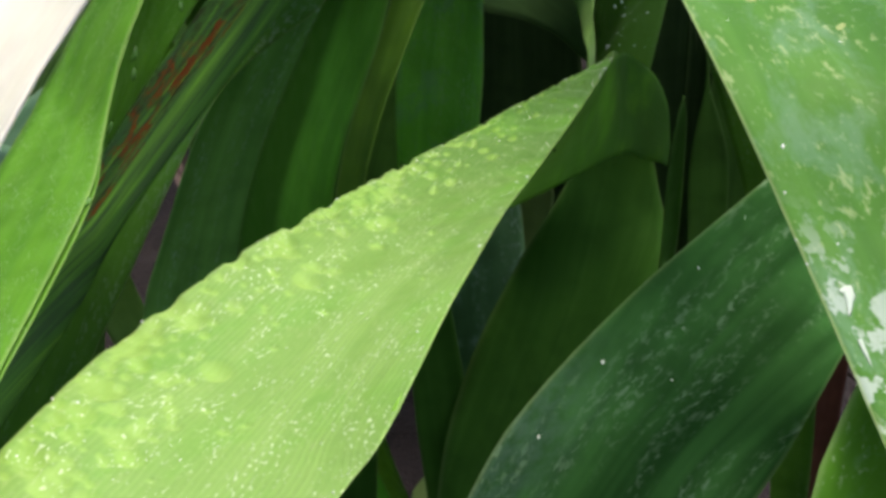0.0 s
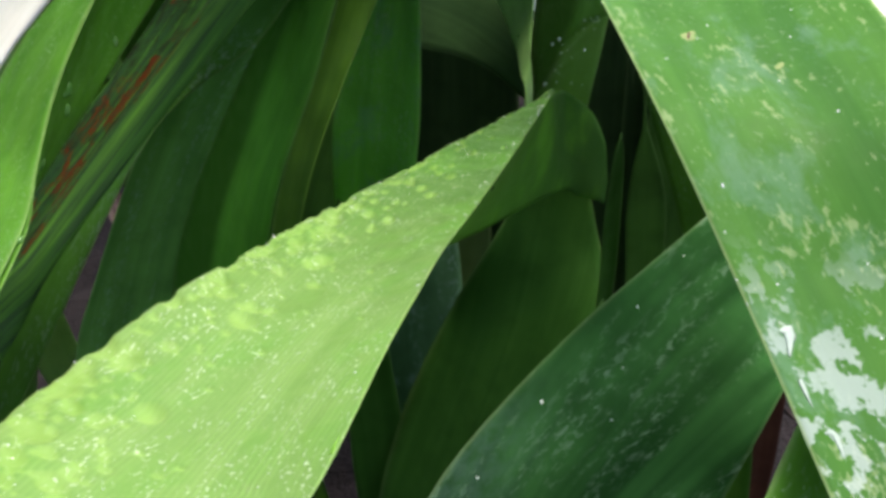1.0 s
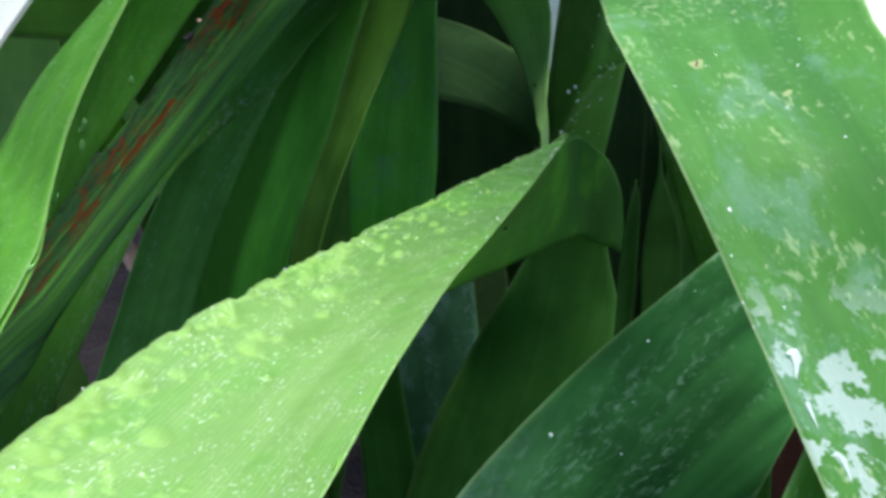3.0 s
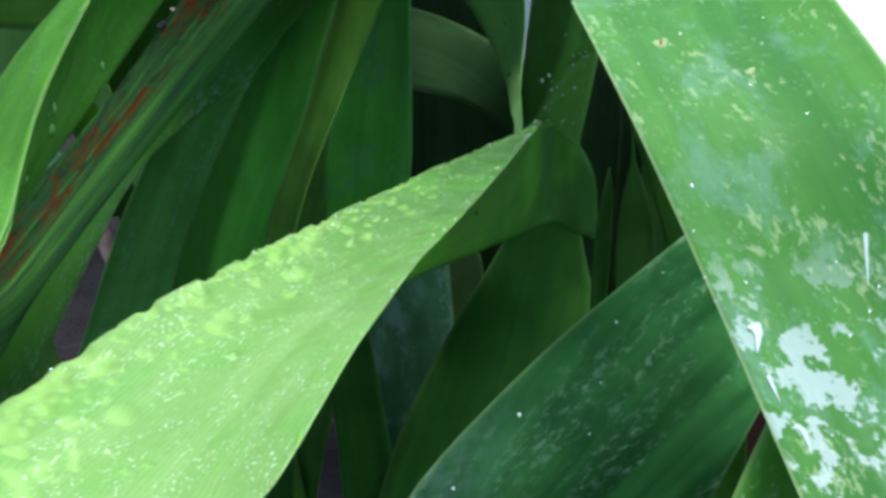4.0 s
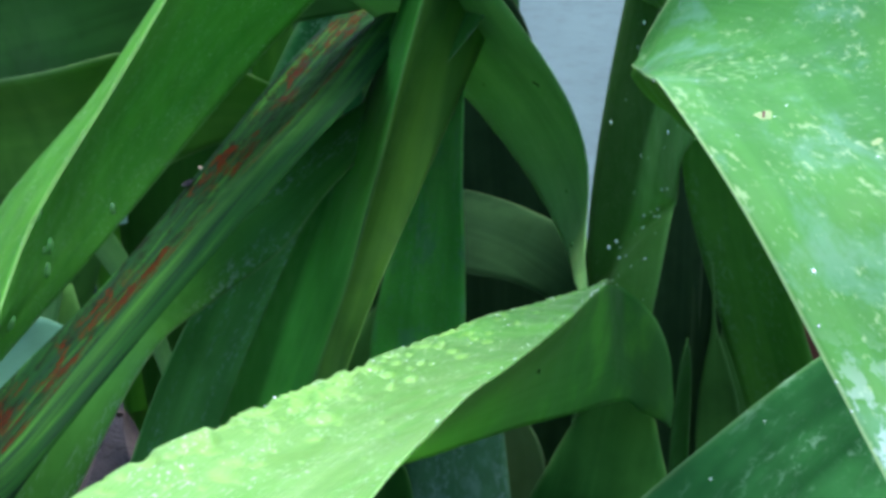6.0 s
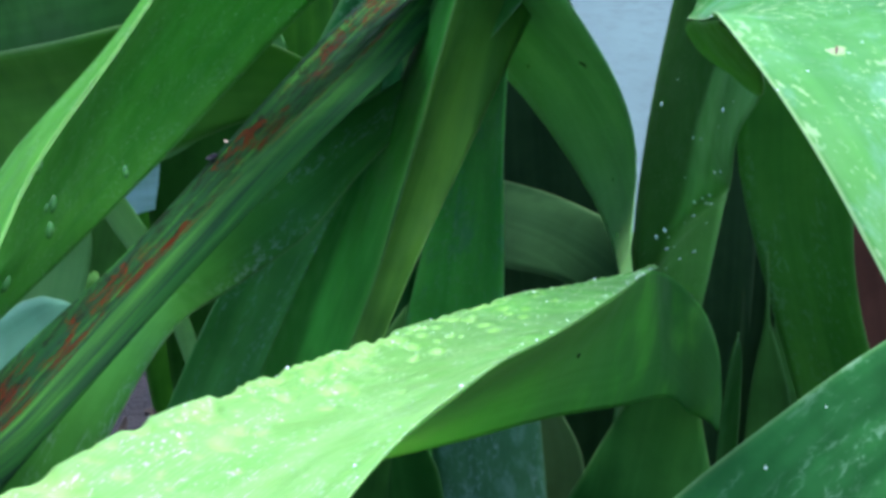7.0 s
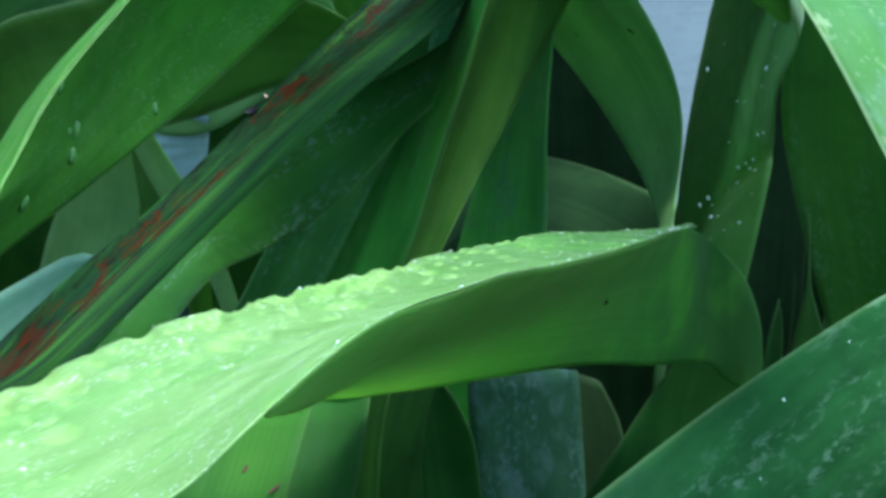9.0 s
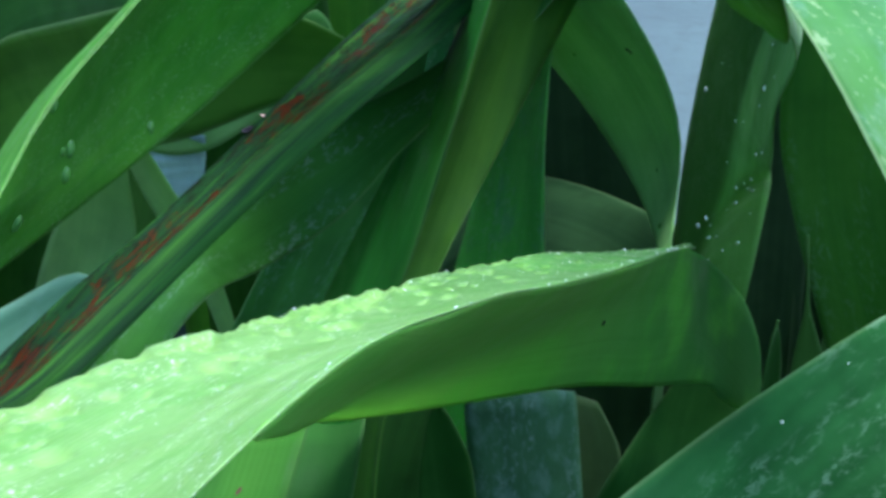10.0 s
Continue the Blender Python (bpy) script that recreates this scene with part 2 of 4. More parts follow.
BROWN = leaf_material("leaf_rusty", (0.015, 0.06, 0.0075), (0.0315, 0.0975, 0.012), 0.6, 0.2, rust=1.0, edge=0.0, seed=5.0, sheen=0.02, lanes=0.9, stain=0.2)
BACK = leaf_material("leaf_shade_green", (0.0404, 0.132, 0.0128), (0.115, 0.276, 0.02035), 0.55, 0.4, edge=0.2, seed=6.0, sheen=0.12)
BROAD = leaf_material("leaf_shade_green_hazed", (0.036, 0.12, 0.014), (0.085, 0.22, 0.022), 0.55, 0.35, edge=0.1, seed=6.0, sheen=0.08, dust=0.4, powder_tint=(0.2, 0.32, 0.17))
TEAL = leaf_material("leaf_blue_green", (0.033, 0.132, 0.03465), (0.066, 0.209, 0.05005), 0.5, 0.3, haze=0.25, edge=0.2, seed=7.0, sheen=0.1)
OLIVE = leaf_material("leaf_olive", (0.0698, 0.14, 0.0392), (0.125, 0.21, 0.0613), 0.5, 0.4, edge=0.1, seed=9.0, sheen=0.12)
LIGHT = leaf_material("leaf_light_green", (0.1612, 0.3168, 0.0868), (0.2356, 0.4032, 0.124), 0.5, 0.4, edge=0.1, seed=14.0, sheen=0.15)
BLUISH = leaf_material("leaf_bluish", (0.09, 0.2262, 0.119), (0.135, 0.2886, 0.161), 0.5, 0.3, haze=0.2, edge=0.1, seed=15.0, sheen=0.1)
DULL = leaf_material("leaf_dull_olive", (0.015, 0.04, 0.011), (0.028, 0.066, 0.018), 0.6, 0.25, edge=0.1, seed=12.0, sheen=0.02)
DEAD = leaf_material("leaf_dead", (0.055, 0.022, 0.013), (0.105, 0.042, 0.022), 0.6, 0.25, edge=0.0, seed=20.0, sheen=0.1)
DUSTY = leaf_material("leaf_dusty_green", (0.03432, 0.132, 0.0144), (0.0594, 0.198, 0.02016), 0.5, 0.3, edge=0.35, seed=21.0, sheen=0.05, dust=0.55, powder_tint=(0.2, 0.32, 0.19))
GLOOM = leaf_material("leaf_dark_blue_green", (0.077, 0.224, 0.04368), (0.133, 0.35, 0.06825), 0.5, 0.2, edge=0.2, seed=22.0, sheen=0.05, dust=0.6, powder_tint=(0.32, 0.46, 0.34))
SLATE = leaf_material("leaf_blue_grey_bloom", (0.03, 0.105, 0.036), (0.07, 0.19, 0.072), 0.5, 0.25, haze=0.4, edge=0.1, seed=23.0, sheen=0.12, dust=0.6, powder_tint=(0.2, 0.33, 0.25))
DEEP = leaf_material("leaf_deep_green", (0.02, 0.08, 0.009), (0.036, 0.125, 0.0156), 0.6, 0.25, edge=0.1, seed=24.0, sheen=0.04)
# Pale fill for bright background showing between the leaves.
GAP_FILL = leaf_material("pale_gap_fill", (0.3, 0.45, 0.42), (0.38, 0.52, 0.48), 0.5, 0.3, edge=0.1, seed=25.0, sheen=0.1)
# Near-black green: the gloom of the gaps is put into the leaf colour.
UMBRA = leaf_material("leaf_umbra_shade", (0.0156, 0.03432, 0.0108), (0.02925, 0.05928, 0.018), 0.6, 0.2, edge=0.1, seed=26.0, sheen=0.02)
SHADE_SIDE = leaf_material("leaf_grey_green_shade_side", (0.102, 0.255, 0.0425), (0.17, 0.3485, 0.085), 0.5, 0.3, edge=0.15, seed=19.0, sheen=0.12, stain=0.2, glints=0.1, bright=(-0.010, 0.001))
# Darker green with the inner leaves' deep shade put into it.
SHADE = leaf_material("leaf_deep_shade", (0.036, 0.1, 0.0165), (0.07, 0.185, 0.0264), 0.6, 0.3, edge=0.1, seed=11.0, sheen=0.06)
PALE = leaf_material("leaf_cream", (0.78, 0.8, 0.6), (0.88, 0.88, 0.7), 0.4, 0.2, edge=0.0, seed=10.0)
WATER, BEAD = water_material("water", (0.14, 0.36, 0.07), 0.35), spray_material("water_bead", (0.72, 0.88, 0.66))
SPRAY, TRAIL = spray_material(), spray_material("water_trail", (0.42, 0.55, 0.43), 0.32)
SOIL = plain_material("soil", (0.0055, 0.0038, 0.0034), (0.0125, 0.009, 0.0078), 40.0, 0.95, 0.6, 0.01)
LITTER = plain_material("dead_leaf", (0.03, 0.021, 0.015), (0.075, 0.055, 0.042), 60.0, 0.8)
RUST = plain_material("rust_brown", (0.07, 0.018, 0.008), (0.13, 0.035, 0.014), 300.0, 0.7)
SPOT = plain_material("yellowed_tissue", (0.16, 0.27, 0.06), (0.25, 0.33, 0.09), 700.0, 0.6, 0.1)
TAN = plain_material("dry_tan", (0.35, 0.24, 0.13), (0.55, 0.42, 0.26), 300.0, 0.7)
PAVING = plain_material("concrete", (0.55, 0.54, 0.5), (0.7, 0.69, 0.64), 12.0, 0.85, 0.2)
WALL = plain_material("blue_grey_concrete", (0.032, 0.06, 0.05), (0.045, 0.08, 0.066), 9.0, 0.8, 0.2)


# ---------------------------------------------------------------- leaf building
def smooth_curve(points, count):
    """A Catmull-Rom curve through the points."""
    p = np.array(points, float)
    q = np.concatenate([[2 * p[0] - p[1]], p, [2 * p[-1] - p[-2]]])
    s = np.linspace(0, len(p) - 1, count)
    i = np.minimum(s.astype(int), len(p) - 2)
    f = (s - i)[:, None]
    a, b, c, d = q[i], q[i + 1], q[i + 2], q[i + 3]
    return 0.5 * (2 * b + (c - a) * f + (2 * a - 5 * b + 4 * c - d) * f**2 + (3 * b - a - 3 * c + d) * f**3)


def lengthened(one, two, root=None, tip=0.0, droop=0.3, on=0.0, span=5, soft=4):
    """Both edges of a strap, carried on at the start to its root in the ground or by a length, and at the end to a tapering tip."""
    a, b = smooth_curve(one, 24), smooth_curve(two, 24)
    mid, half = (a + b) / 2, (b - a) / 2
    ahead = mid[0] - mid[span]
    ahead /= np.linalg.norm(ahead)
    front_mid, front_half = [], []
    start, wide = mid[0], half[0]
    if on:
        front_mid, front_half = [start + ahead * on * k / 4 for k in range(4, 0, -1)], [wide] * 4
        start = front_mid[0]
    if root is not None:
        knee = start + ahead * 0.1
        bend = [(1 - s) ** 2 * start + 2 * s * (1 - s) * knee + s**2 * np.array(root) for s in np.linspace(1, 0.1, 10)]
        front_mid, front_half = bend + front_mid, [wide * (1 - 0.45 * s) for s in np.linspace(1, 0.1, 10)] + front_half
    away = mid[-1] - mid[-8]
    away /= np.linalg.norm(away)
    back_mid, back_half = [], []
    for k in range(1, 11 if tip else 1):
        s = k / 10
        back_mid.append(mid[-1] + away * tip * s + np.array((0, 0, -droop * tip * s * s)))
        back_half.append(half[-1] * math.sqrt(max(0.0, 1 - s)) * (1 - 0.3 * s) + half[-1] * 0.01)
    mid = np.array([*front_mid, *mid, *back_mid])
    half = np.array([*front_half, *half, *back_half])
    for _ in range(soft):
        mid[1:-1] = 0.25 * mid[:-2] + 0.5 * mid[1:-1] + 0.25 * mid[2:]
        half[1:-1] = 0.25 * half[:-2] + 0.5 * half[1:-1] + 0.25 * half[2:]
    return mid - half, mid + half


def sheet(one, two, rows, cols, sag=0.08, wave=0.0, seed=0, relief=None):
    """Places of a strap between two edges, hollow or arched across by sag (part of its width), softly waved."""
    a, b = smooth_curve(one, 4 * rows), smooth_curve(two, 4 * rows)
    run = np.concatenate([[0], np.cumsum(np.linalg.norm(np.diff((a + b) / 2, axis=0), axis=1))])
    even = np.linspace(0, run[-1], rows)
    a, b = (np.stack([np.interp(even, run, e[:, k]) for k in range(3)], -1) for e in (a, b))
    v = np.linspace(0, 1, cols)
    p = a[:, None] * (1 - v)[None, :, None] + b[:, None] * v[None, :, None]
    tangent = np.gradient((a + b) / 2, axis=0)
    normal = np.cross(b - a, tangent)
    normal /= np.linalg.norm(normal, axis=1, keepdims=True) + 1e-9
    width = np.linalg.norm(b - a, axis=1)
    lift = -sag * 4 * (v * (1 - v))[None] * width[:, None]
    if wave:
        for i in range(rows):
            for j in range(cols):
                lift[i, j] += wave * noise.noise((i * 9.0 / rows + seed, v[j] * 1.3, seed * 3.7))
    if relief is not None:
        lift = lift + relief(np.linspace(0, 1, rows), v, run[-1], width.mean())
    return p + normal[:, None] * lift[..., None], normal


def strap_mesh(name, sheets, thick=0.0011):
    """One mesh out of one or more sheets of places, each with two skins and a closed, thinner rim. UVs are in metres across and along."""
    verts, faces, uvs, rims = [], [], [], []
    for p in sheets:
        rows, cols = p.shape[:2]
        du, dv = np.gradient(p, axis=0), np.gradient(p, axis=1)
        n = np.cross(dv, du)
        n /= np.linalg.norm(n, axis=2, keepdims=True) + 1e-9
        v = np.linspace(0, 1, cols)
        half = thick / 2 * np.clip(np.minimum(v, 1 - v) * 9, 0.25, 1)[None, :, None]
        first = len(verts)
        across = np.concatenate([np.zeros((rows, 1)), np.cumsum(np.linalg.norm(np.diff(p, axis=1), axis=2), axis=1)], axis=1)
        across -= across[:, -1:] / 2
        along = np.concatenate([[0], np.cumsum(np.linalg.norm(np.diff(p[:, cols // 2], axis=0), axis=1))])
        rim = np.clip(1 - np.minimum(across - across[:, :1], across[:, -1:] - across) / 0.0022, 0, 1)
        for side in (1, -1):
            verts.extend((p + side * half * n).reshape(-1, 3).tolist())
            uvs.extend(zip(across.ravel().tolist(), np.repeat(along, cols).tolist()))
            rims.extend(rim.ravel().tolist())
        k = rows * cols
        for i in range(rows - 1):
            for j in range(cols - 1):
                q = first + i * cols + j
                faces.append((q, q + 1, q + cols + 1, q + cols))
                faces.append((q + k, q + k + cols, q + k + cols + 1, q + k + 1))
            for j in (0, cols - 1):
                q = first + i * cols + j
                faces.append((q, q + cols, q + cols + k, q + k) if j == 0 else (q, q + k, q + cols + k, q + cols))
        for j in range(cols - 1):
            for i in (0, rows - 1):
                q = first + i * cols + j
                faces.append((q, q + k, q + k + 1, q + 1) if i == 0 else (q, q + 1, q + k + 1, q + k))
    mesh = bpy.data.meshes.new(name)
    mesh.from_pydata(verts, [], faces)
    layer = mesh.uv_layers.new(name="UVMap")
    index = np.empty(len(mesh.loops), dtype=np.int32)
    mesh.loops.foreach_get("vertex_index", index)
    layer.data.foreach_set("uv", np.array(uvs, dtype=np.float32)[index].ravel())
    mesh.attributes.new("rim", "FLOAT", "POINT").data.foreach_set("value", np.array(rims, dtype=np.float32))
    mesh.polygons.foreach_set("use_smooth", [True] * len(mesh.polygons))
    mesh.update()
    return mesh


def leaf(plant, material, label, sheets, name="leaf", thick=0.0011):
    mesh = strap_mesh(name, sheets, thick)
    mesh.materials.append(material)
    ob = new(name, mesh)
    ob.parent = plant
    tagged(ob, label=label)
    return ob


def plant_at(x, y, label):
    base = new("lily_plant", None)
    base.empty_display_size = 0.05
    return tagged(base, label, "plant", "strap-leaved plants")


def stem(plant, x, y, height=0.16, radius=0.035):
    """The short false stem of wrapped leaf bases."""
    bm = bmesh.new()
    rings = []
    for k in range(9):
        s = k / 8
        rings.append([bm.verts.new((x + radius * (1.15 - 0.35 * s) * (1 + 0.06 * math.sin(3 * a + 5 * s)) * math.cos(a), y + radius * (1.15 - 0.35 * s) * math.sin(a), -0.03 + height * s)) for a in np.linspace(0, 2 * math.pi, 18)[:-1]])
    for low, high in zip(rings, rings[1:]):
        for k in range(len(low)):
            bm.faces.new((low[k], low[(k + 1) % len(low)], high[(k + 1) % len(low)], high[k])).smooth = True
    bm.faces.new(rings[-1])
    mesh = bpy.data.meshes.new("stem")
    bm.to_mesh(mesh)
    bm.free()
    mesh.materials.append(OLIVE)
    ob = new("stem", mesh)
    ob.parent = plant
    tagged(ob, label="stout stem of wrapped leaf bases")


def strap(plant, material, label, one, two, root=None, tip=0.0, droop=0.3, sag=0.08, wave=0.0015, rows=70, cols=13, on=0.0, seed=0):
    a, b = lengthened(one, two, root, tip, droop, on)
    places, _ = sheet(a, b, rows, cols, sag, wave, seed)
    leaf(plant, material, label, [places])
    return places


# ---------------------------------------------------------------- ground and distance
def ground_mesh():
    bm = bmesh.new()
    bmesh.ops.create_grid(bm, x_segments=90, y_segments=90, size=1.6)
    for v in bm.verts:
        v.co.y += 0.4
        v.co.z = 0.03 * noise.noise(v.co * 4) + 0.012 * noise.noise(v.co * 22) - 0.02
    rim = [e for e in bm.edges if e.is_boundary]
    out = bmesh.ops.extrude_edge_only(bm, edges=rim)
    for v in [g for g in out["geom"] if isinstance(g, bmesh.types.BMVert)]:
        v.co = Vector((v.co.x * 400, v.co.y * 400, -0.06))
    mesh = bpy.data.meshes.new("ground")
    bm.to_mesh(mesh)
    bm.free()
    mesh.materials.append(SOIL)
    return mesh


tagged(new("ground", ground_mesh()), "dark damp soil under the plants", "ground", kind="structure")


def box_mesh(name, low, high, material, bevel=0.01):
    bm = bmesh.new()
    bmesh.ops.create_cube(bm, size=1)
    for v in bm.verts:
        v.co = Vector([l + (h - l) * (c + 0.5) for l, h, c in zip(low, high, v.co)])
    bmesh.ops.bevel(bm, geom=bm.edges[:], offset=bevel, segments=2, affect="EDGES")
    mesh = bpy.data.meshes.new(name)
    bm.to_mesh(mesh)
    bm.free()
    mesh.materials.append(material)
    return mesh


tagged(new("pavement", box_mesh("pavement", (-6, 0.95, -0.05), (6, 9, 0.02), PAVING)), "pale sunlit concrete path behind the plants", "pavement", kind="structure")
tagged(new("step", box_mesh("step", (-2.2, 0.92, -0.04), (0.2, 2.2, 0.04), WALL)), "blue-grey concrete slab behind the plants", "slab", kind="structure")

# ---------------------------------------------------------------- edges of the leaves, in metres
MAIN_LEFT = [(-0.1024, -0.0750, 0.5037), (-0.1000, -0.0455, 0.4899), (-0.0711, -0.0076, 0.4897), (-0.0479, 0.0328, 0.4796), (-0.0076, 0.0866, 0.4686), (0.0133, 0.1477, 0.4419), (0.0382, 0.2079, 0.4176)]
MAIN_RIDGE = [(-0.0260, -0.1373, 0.5405), (-0.0220, -0.1376, 0.5459), (-0.0124, -0.0974, 0.5409), (-0.0038, -0.0327, 0.5166), (0.0157, 0.0760, 0.4697), (0.0313, 0.1612, 0.4374), (0.0401, 0.2195, 0.4113)]
FLAP_TOP = [(0.0323, 0.2150, 0.4132), (0.0405, 0.2350, 0.4031), (0.0510, 0.2500, 0.3880), (0.0600, 0.2650, 0.3700), (0.0670, 0.2800, 0.3450), (0.0700, 0.2950, 0.3170)]
FLAP_EDGE = [(-0.0449, 0.0300, 0.4527), (-0.0379, 0.0450, 0.4453), (-0.0281, 0.0600, 0.4390), (-0.0146, 0.0750, 0.4341), (-0.0023, 0.1000, 0.4232), (0.0114, 0.1280, 0.4102), (0.0271, 0.1800, 0.3817), (0.0462, 0.2300, 0.3557), (0.0540, 0.2500, 0.3380), (0.0630, 0.2700, 0.3220), (0.0690, 0.2920, 0.3040)]
BIG_LEFT = [(0.0806, -0.1213, 0.5296), (0.0739, -0.1025, 0.5379), (0.0670, -0.0836, 0.5470), (0.0595, -0.0636, 0.5563), (0.0494, -0.0436, 0.5710), (0.0385, 0.0067, 0.5718)]
DARK_TOP = [(-0.0040, -0.0584, 0.4649), (0.0120, -0.0267, 0.4626), (0.0369, 0.0051, 0.4683), (0.0578, 0.0251, 0.4748), (0.0781, 0.0471, 0.4783)]
DARK_BOTTOM = [(0.0769, -0.0215, 0.4217), (0.0880, -0.0124, 0.4430), (0.0977, 0.0023, 0.4512), (0.1010, 0.0131, 0.4434)]
CORNER_LEFT = [(0.0670, -0.1159, 0.5164), (0.0809, -0.0891, 0.5256), (0.0852, -0.0649, 0.4961)]
LEFT_LINE = [(-0.1090, -0.0065, 0.5093), (-0.1159, 0.0319, 0.4988), (-0.1143, 0.0695, 0.5099), (-0.1047, 0.1261, 0.5214), (-0.0884, 0.1840, 0.5458), (-0.1234, 0.2046, 0.5043)]
LEFT_RIGHT = [(-0.1287, 0.0567, 0.4721), (-0.1152, 0.1432, 0.4679), (-0.1012, 0.2204, 0.4676), (-0.0765, 0.2733, 0.4837), (-0.0441, 0.2916, 0.5123), (-0.0770, 0.2706, 0.4855)]
BROWN_TOP = [(-0.1793, 0.1696, 0.3823), (-0.1541, 0.1758, 0.4064), (-0.1345, 0.2122, 0.4165), (-0.1152, 0.2755, 0.4261), (-0.0941, 0.3599, 0.4337), (-0.0672, 0.4573, 0.4364)]
BROWN_BOTTOM = [(-0.1365, 0.0666, 0.4156), (-0.1426, 0.1052, 0.4006), (-0.1176, 0.1587, 0.4185), (-0.0761, 0.2304, 0.4448), (-0.0500, 0.3190, 0.4499), (-0.0281, 0.4181, 0.4521)]
CURL_LEFT = [(-0.1700, 0.1800, 0.3660), (-0.1620, 0.2100, 0.3790), (-0.1530, 0.2400, 0.3820), (-0.1430, 0.2700, 0.3860), (-0.1290, 0.3000, 0.3910), (-0.1020, 0.3200, 0.4090), (-0.0690, 0.3400, 0.4190)]
CURL_RIGHT = [(-0.1610, 0.1700, 0.3220), (-0.1510, 0.1830, 0.3410), (-0.1410, 0.1950, 0.3580), (-0.1310, 0.2060, 0.3760), (-0.1220, 0.2300, 0.3840), (-0.1220, 0.2800, 0.3620), (-0.1080, 0.3050, 0.3640), (-0.0830, 0.2950, 0.3870), (-0.0750, 0.3140, 0.3980)]
GLOOM_LEFT = [(-0.2040, 0.3600, 0.1630), (-0.1890, 0.3600, 0.2020), (-0.1760, 0.3600, 0.2390), (-0.1560, 0.3600, 0.2880), (-0.1280, 0.3600, 0.3440)]
GLOOM_RIGHT = [(-0.1390, 0.3700, 0.1980), (-0.1290, 0.3700, 0.2490), (-0.1080, 0.3700, 0.3040), (-0.0850, 0.3700, 0.3560)]
SCRATCH_LEFT = [(-0.1460, 0.3500, 0.2180), (-0.1320, 0.3500, 0.2640), (-0.1100, 0.3500, 0.3170), (-0.0860, 0.3600, 0.3670), (-0.0640, 0.3600, 0.4100), (-0.0460, 0.3600, 0.4550)]
SCRATCH_MIDDLE = [(-0.0753, 0.2700, 0.3363), (-0.0605, 0.2825, 0.3750), (-0.0484, 0.2950, 0.4135), (-0.0389, 0.3075, 0.4517), (-0.0277, 0.3200, 0.4884)]
SCRATCH_RIGHT = [(-0.0583, 0.2500, 0.3596), (-0.0447, 0.2850, 0.3824), (-0.0295, 0.3200, 0.4071), (-0.0141, 0.3550, 0.4340), (0.0035, 0.3900, 0.4621)]
TEAL_LEFT = [(-0.0615, 0.3599, 0.3034), (-0.0525, 0.3667, 0.3410), (-0.0441, 0.3735, 0.3775), (-0.0385, 0.3799, 0.4112)]
TEAL_RIGHT = [(-0.0164, 0.3324, 0.3197), (-0.0161, 0.3392, 0.3561), (-0.0167, 0.3397, 0.3914), (-0.0160, 0.3500, 0.4241)]
ARCH_LEFT = [(0.0296, 0.2534, 0.3864), (0.0291, 0.3212, 0.3600), (0.0199, 0.3829, 0.3586), (-0.0162, 0.4134, 0.4001), (-0.0576, 0.3961, 0.4462), (-0.0750, 0.3505, 0.4805)]
ARCH_RIGHT = [(0.0332, 0.2810, 0.3701), (0.0347, 0.3318, 0.3720), (0.0357, 0.3477, 0.3969), (0.0261, 0.3445, 0.4289), (0.0073, 0.3461, 0.4600), (-0.0093, 0.3410, 0.4864)]
DROP_LEFT = [(0.0357, 0.3217, 0.3594), (0.0357, 0.3129, 0.3441), (0.0360, 0.3253, 0.3933), (0.0506, 0.3352, 0.4864), (0.0470, 0.3178, 0.4792)]
DROP_RIGHT = [(0.0652, 0.3402, 0.3369), (0.0693, 0.3258, 0.3894), (0.0648, 0.2581, 0.4206), (0.0608, 0.2004, 0.4668), (0.0627, 0.1518, 0.4986), (0.0563, 0.1181, 0.5195)]
RIGHT_LEFT = [(0.0929, 0.2600, 0.3424), (0.0830, 0.2600, 0.3741), (0.0741, 0.2600, 0.4048), (0.0668, 0.2600, 0.4346), (0.0663, 0.2600, 0.4639)]
NARROW_A_LEFT = [(0.0654, 0.2500, 0.3044), (0.0659, 0.2467, 0.3325), (0.0670, 0.2433, 0.3593), (0.0691, 0.2400, 0.3849)]
NARROW_A_RIGHT = [(0.0741, 0.2600, 0.3085), (0.0736, 0.2567, 0.3329), (0.0732, 0.2533, 0.3565), (0.0744, 0.2500, 0.3790)]
NARROW_B_LEFT = [(0.0753, 0.2500, 0.3182), (0.0750, 0.2467, 0.3401), (0.0761, 0.2433, 0.3610), (0.0784, 0.2400, 0.3811)]
NARROW_B_RIGHT = [(0.0928, 0.2500, 0.3317), (0.0894, 0.2467, 0.3490), (0.0849, 0.2433, 0.3654), (0.0797, 0.2400, 0.3811)]
HOLE_LEFT = [(-0.0300, 0.2500, 0.1900), (-0.0120, 0.2660, 0.2350), (0.0010, 0.2720, 0.2620), (0.0140, 0.2680, 0.2920), (0.0250, 0.2820, 0.3060)]
HOLE_RIGHT = [(0.0416, 0.2000, 0.2061), (0.0583, 0.2200, 0.2502), (0.0676, 0.2500, 0.2714), (0.0697, 0.2750, 0.2812), (0.0655, 0.2850, 0.2964)]
BLOT_LEFT = [(-0.0360, 0.2900, 0.2040), (-0.0400, 0.3000, 0.2440), (-0.0440, 0.3100, 0.2750), (-0.0460, 0.3160, 0.2960)]
BLOT_RIGHT = [(0.0060, 0.3000, 0.2000), (0.0040, 0.3100, 0.2410), (0.0010, 0.3200, 0.2730), (-0.0020, 0.3280, 0.2990)]
OLIVE_RIGHT = [(0.0100, 0.3250, 0.2260), (0.0180, 0.3300, 0.2510), (0.0160, 0.3350, 0.2670), (0.0070, 0.3400, 0.2830)]
